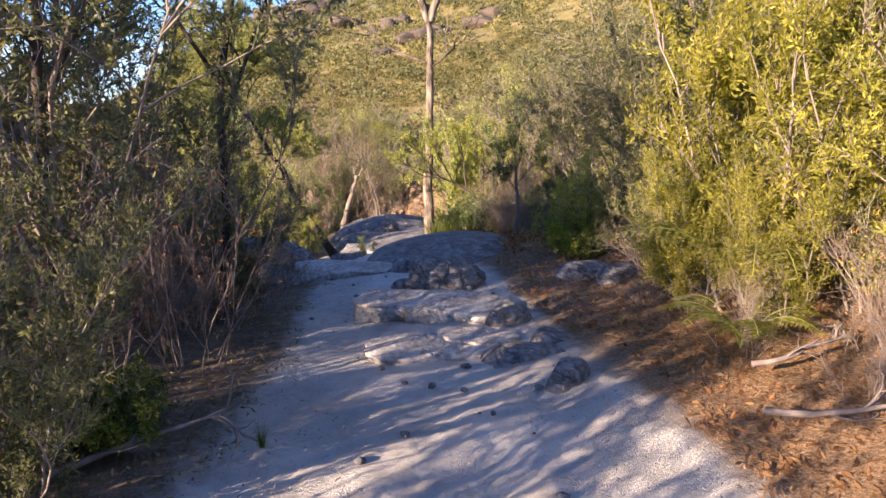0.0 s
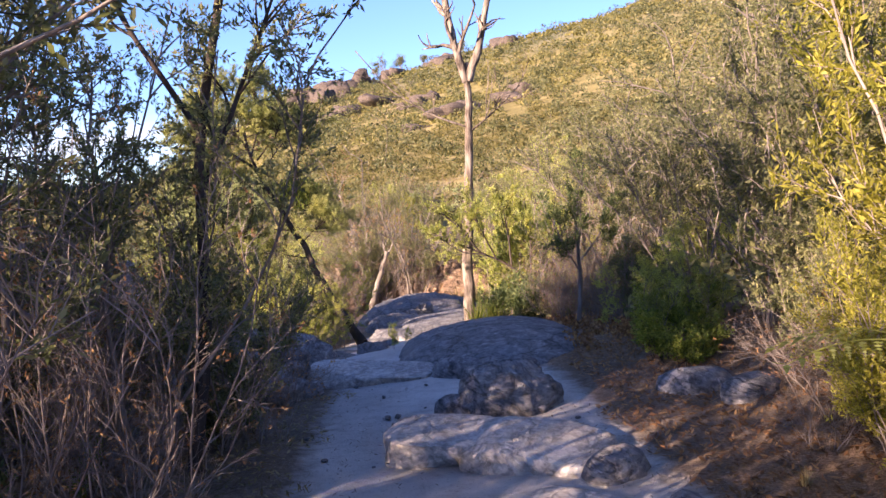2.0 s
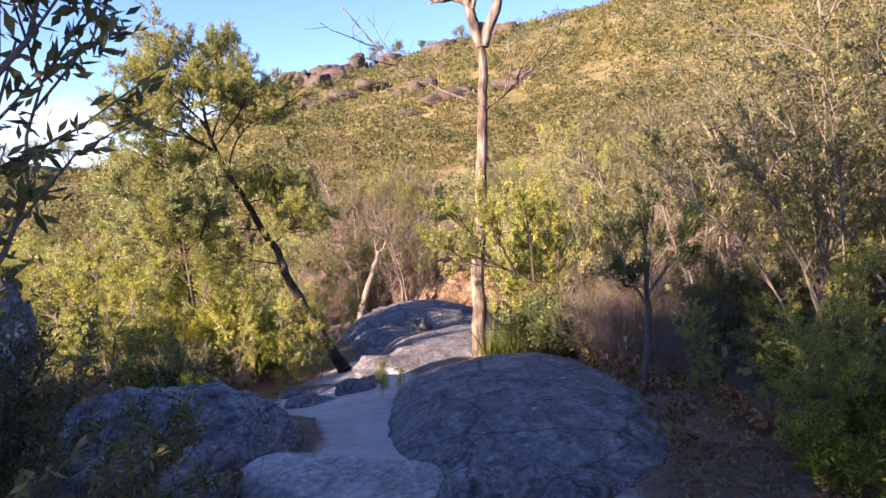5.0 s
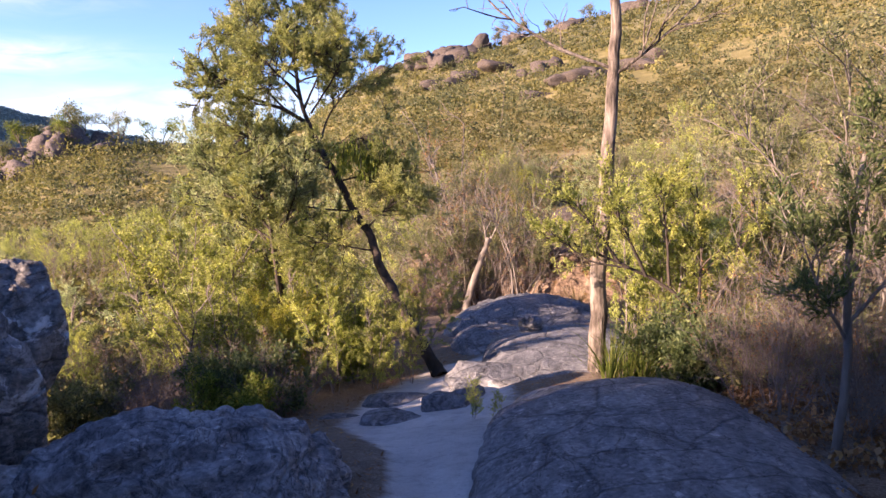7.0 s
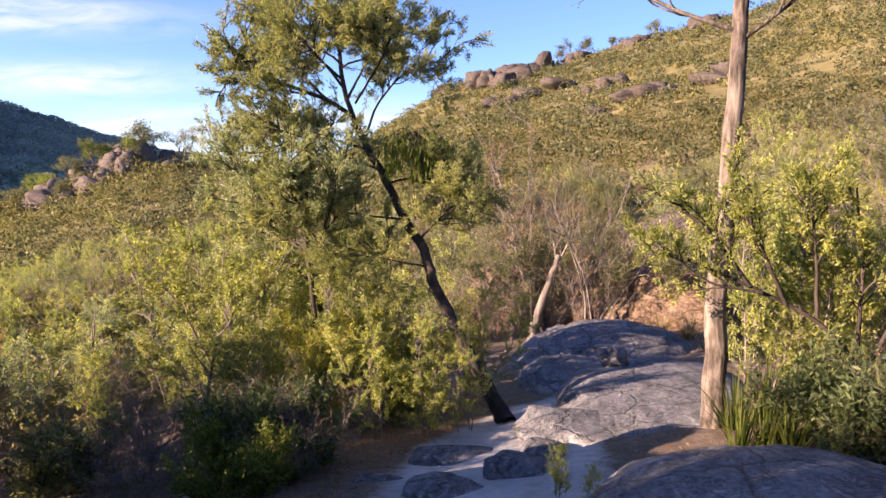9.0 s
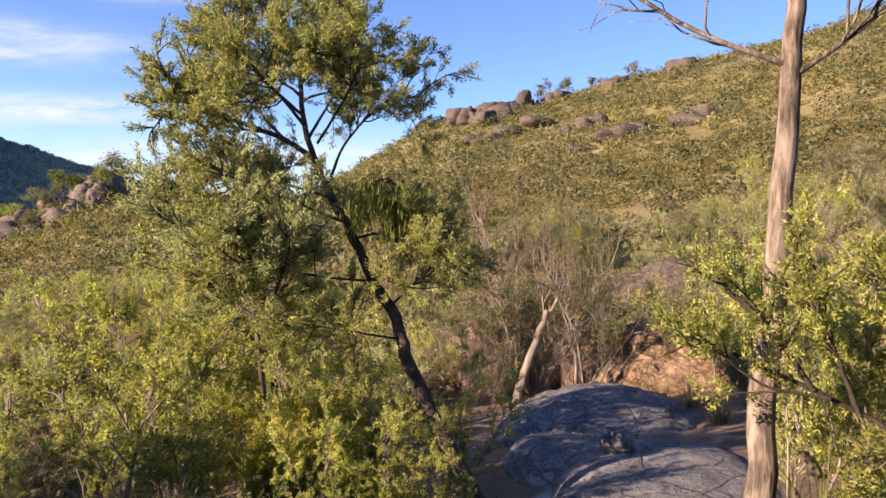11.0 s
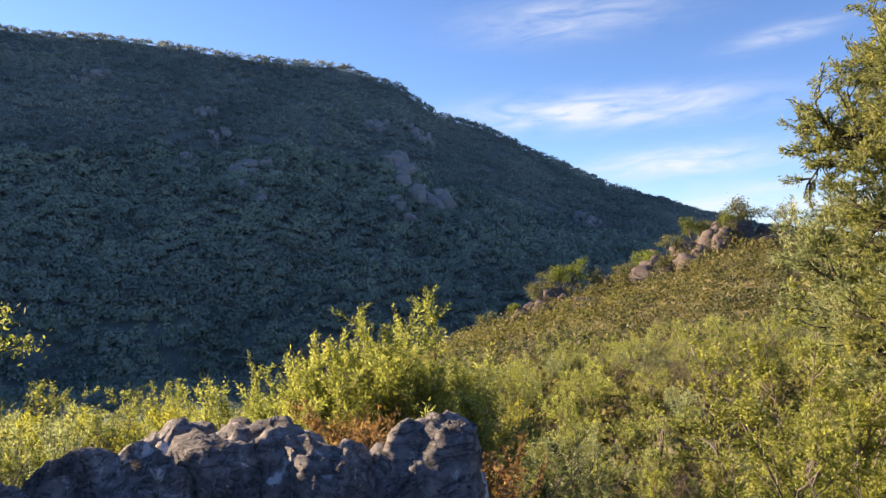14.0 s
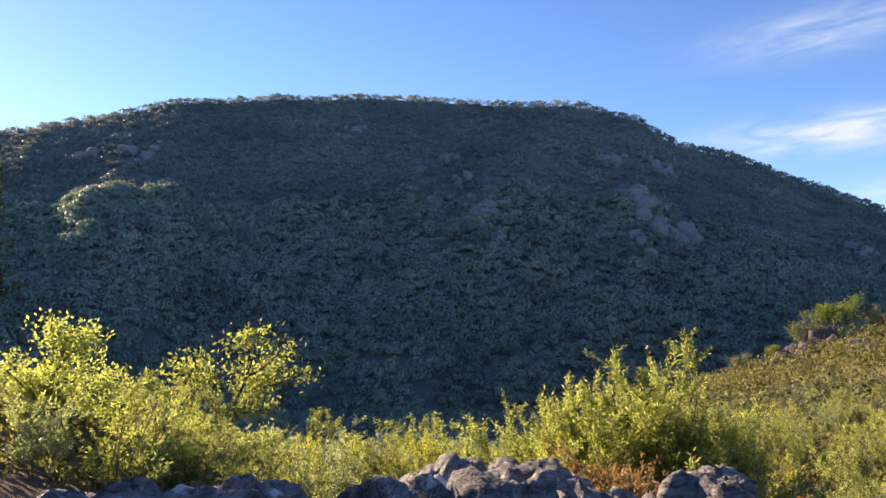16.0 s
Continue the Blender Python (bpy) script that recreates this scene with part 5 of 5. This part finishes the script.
for k, (az, down, h) in enumerate(((51.2, 3, 5.6), (53, 5, 4.6), (40.2, -2, 5.5), (41.8, 0, 4.6), (38.6, -2, 5.2), (43.6, 2, 3.8), (46, 2, 4), (47.6, 3, 3.4), (36, 0, 4), (33, 0, 4), (49.2, 4, 3), (44.8, 9, 3.0), (55.5, 6, 3.2), (30, 0, 4), (58, 6, 3.0), (39.6, 3, 4))):
    x, y, z, d = crest(az, 60, 125, down)
    far_gum(x, y, h * 1.2, 300 + k, leaf_green if k % 3 == 0 else leaf_olive)
for k, (az, h) in enumerate(((7.4, 4.5), (6.2, 5), (5.2, 4.5), (8.4, 3.5), (0, 4), (3.4, 3.6))):
    x, y, z, d = crest(az, 90, 260)
    far_gum(x, y, h, 320 + k, leaf_olive)
for k, (x, y, h) in enumerate(((-17.2, 6.7, 3.0), (-13.6, 5.6, 1.9), (-12.9, 5.0, 2.2))):
    far_gum(x, y, h, 330 + k, leaf_lime)

# ---- dead wood ----
def dead_stick(x, y, h, seed, lean=(0.1, 0.05), name="dead_sapling"):
    rng = np.random.default_rng(seed)
    z = on_land(x, y) - 0.1
    main = bend(rng, (0, 0, 0), (lean[0], lean[1], 1), h, 9, 0.1, 0.02)
    limbs = branching(rng, [(main, 0.03)], ((4, h * 0.35, 0.9, 0.0, 0.35, 5), (2, h * 0.15, 0.9, 0.0, 0.3, 4)))
    root = new(name)
    root.location = (x, y, z)
    part("trunk", mesh_from("trunk", *wood(limbs[:1]), bark_pale), root)
    for k, limb in enumerate(limbs[1]):
        part("branch", mesh_from("branch", *wood([[limb], limbs[2][2 * k:2 * k + 2]]), bark_twig), root)
    return tagged(root, "bleached dead sapling with a few bare forks", "dead tree")


dead_stick(-9.6, 17.3, 1.9, 61)
dead_stick(-10.4, 13.9, 2.6, 62)
dead_stick(-5.7, 14.6, 1.4, 63, (-0.35, 0.0))


def fallen_branch(x, y, length, turn, seed, radius=0.025):
    rng = np.random.default_rng(seed)
    main = bend(rng, (-length / 2, 0, 0.06), (1, 0, 0.04), length, 9, 0.14)
    main[:, 2] = np.abs(main[:, 2] - 0.06) * 0.4 + 0.05
    limbs = branching(rng, [(main, radius)], ((7, length * 0.28, 0.9, 0.15, 0.2, 5), (3, length * 0.1, 0.9, 0.1, 0.3, 3)))
    root = new("fallen_branch")
    root.matrix_world = pose(x, y, on_land(x, y), 0, 0, turn)
    part("branchwork", mesh_from("branchwork", *wood(limbs), bark_twig), root)
    return tagged(root, "bleached fallen branch lying on the ground", "branch")


for k, (x, y, L, t) in enumerate(((-6.3, 14.8, 2.2, 20), (-7.0, 15.2, 1.8, 60), (-5.9, 14.2, 1.6, 130), (-6.8, 14.0, 2.0, -20), (-7.6, 14.6, 1.8, 10), (-5.6, 15.2, 1.4, 40), (1.7, 9.6, 1.1, 120), (-1.35, 3.0, 0.9, 40), (1.9, 3.6, 0.7, 20), (1.8, 2.9, 0.8, -10), (-3.9, 15.0, 1.2, 100), (1.3, 11.5, 1.2, 100))):
    fallen_branch(x, y, L, t, 400 + k, 0.012 + 0.008 * L)


# a pale dead tree on the hillside
px, py, pz, _ = bearing(6.4, 2.2)
dead_stick(px, py, 5.0, 71, (0.1, 0.0), "dead_tree")


# ---- ferns ----
def fern(x, y, z, n, length, seed):
    """Bracken: arching fronds with rows of leaflets."""
    rng = np.random.default_rng(seed)
    root = new("fern")
    root.location = (x, y, z)
    for k in range(n):
        a = 2 * np.pi * k / n + rng.uniform(-0.4, 0.4)
        u = np.array([math.cos(a), math.sin(a), 0])
        s = np.linspace(0, 1, 22)[:, None]
        rib = u * s ** 1.2 * length * 0.75 + np.array([0, 0, 1]) * (s * 1.1 - 0.75 * s ** 2.2) * length
        stalk = part("stalk", mesh_from("stalk", *tube(rib, np.linspace(0.006, 0.002, 22), 4), leaf_lime), root)
        side = np.array([-u[1], u[0], 0])
        chunks = []
        for i in range(5, 22):
            reach = length * 0.3 * (1 - (i - 5) / 18) ** 0.8
            for sg in (-1, 1):
                tip = rib[i] + side * sg * reach + u * reach * 0.35 - np.array([0, 0, reach * 0.15])
                for f in np.linspace(0.08, 0.95, 6):
                    c = rib[i] * (1 - f) + tip * f
                    w = 0.02 * (1.1 - f)
                    d = unit(tip - rib[i])
                    chunks.append((np.stack([c, c + d * 0.02 + u * w, c + d * 0.035, c + d * 0.02 - u * w]), np.array([[0, 1, 2, 3]])))
        tagged(part("frond", mesh_from("frond", *join(chunks), leaf_lime, False), stalk), kind="stuff")
    return tagged(root, "bright yellow-green bracken fern on the bank", "fern")


fern(1.75, 4.05, on_land(1.75, 4.05), 7, 0.6, 81)
fern(2.05, 4.6, on_land(2.05, 4.6), 8, 1.35, 82)
fern(-1.85, 2.95, on_land(-1.85, 2.95), 6, 0.45, 83)


# ---- loose stones on the sand ----
srng = np.random.default_rng(91)
first = rock("stone", (0, 0, 0), (0.03, 0.022, 0.015), 92, rock_grey, "small loose stone lying on the sand", square=3, rough=0.2, detail=2, category="stone")
tagged(first, group="loose stones on the track")
spots = 0
while spots < 60:
    y = srng.uniform(1.8, 9.0)
    x = trail_x(y) + srng.normal(0, 0.75) * trail_half(y)
    k = srng.uniform(0.3, 1.2)
    m = pose(x, y, on_land(x, y) - 0.02 + 0.004 * k, 0, 0, srng.uniform(0, 360))
    ob = first if spots == 0 else copy_thing(first, m)
    ob.matrix_world = m
    ob.scale = (k, k, k)
    spots += 1
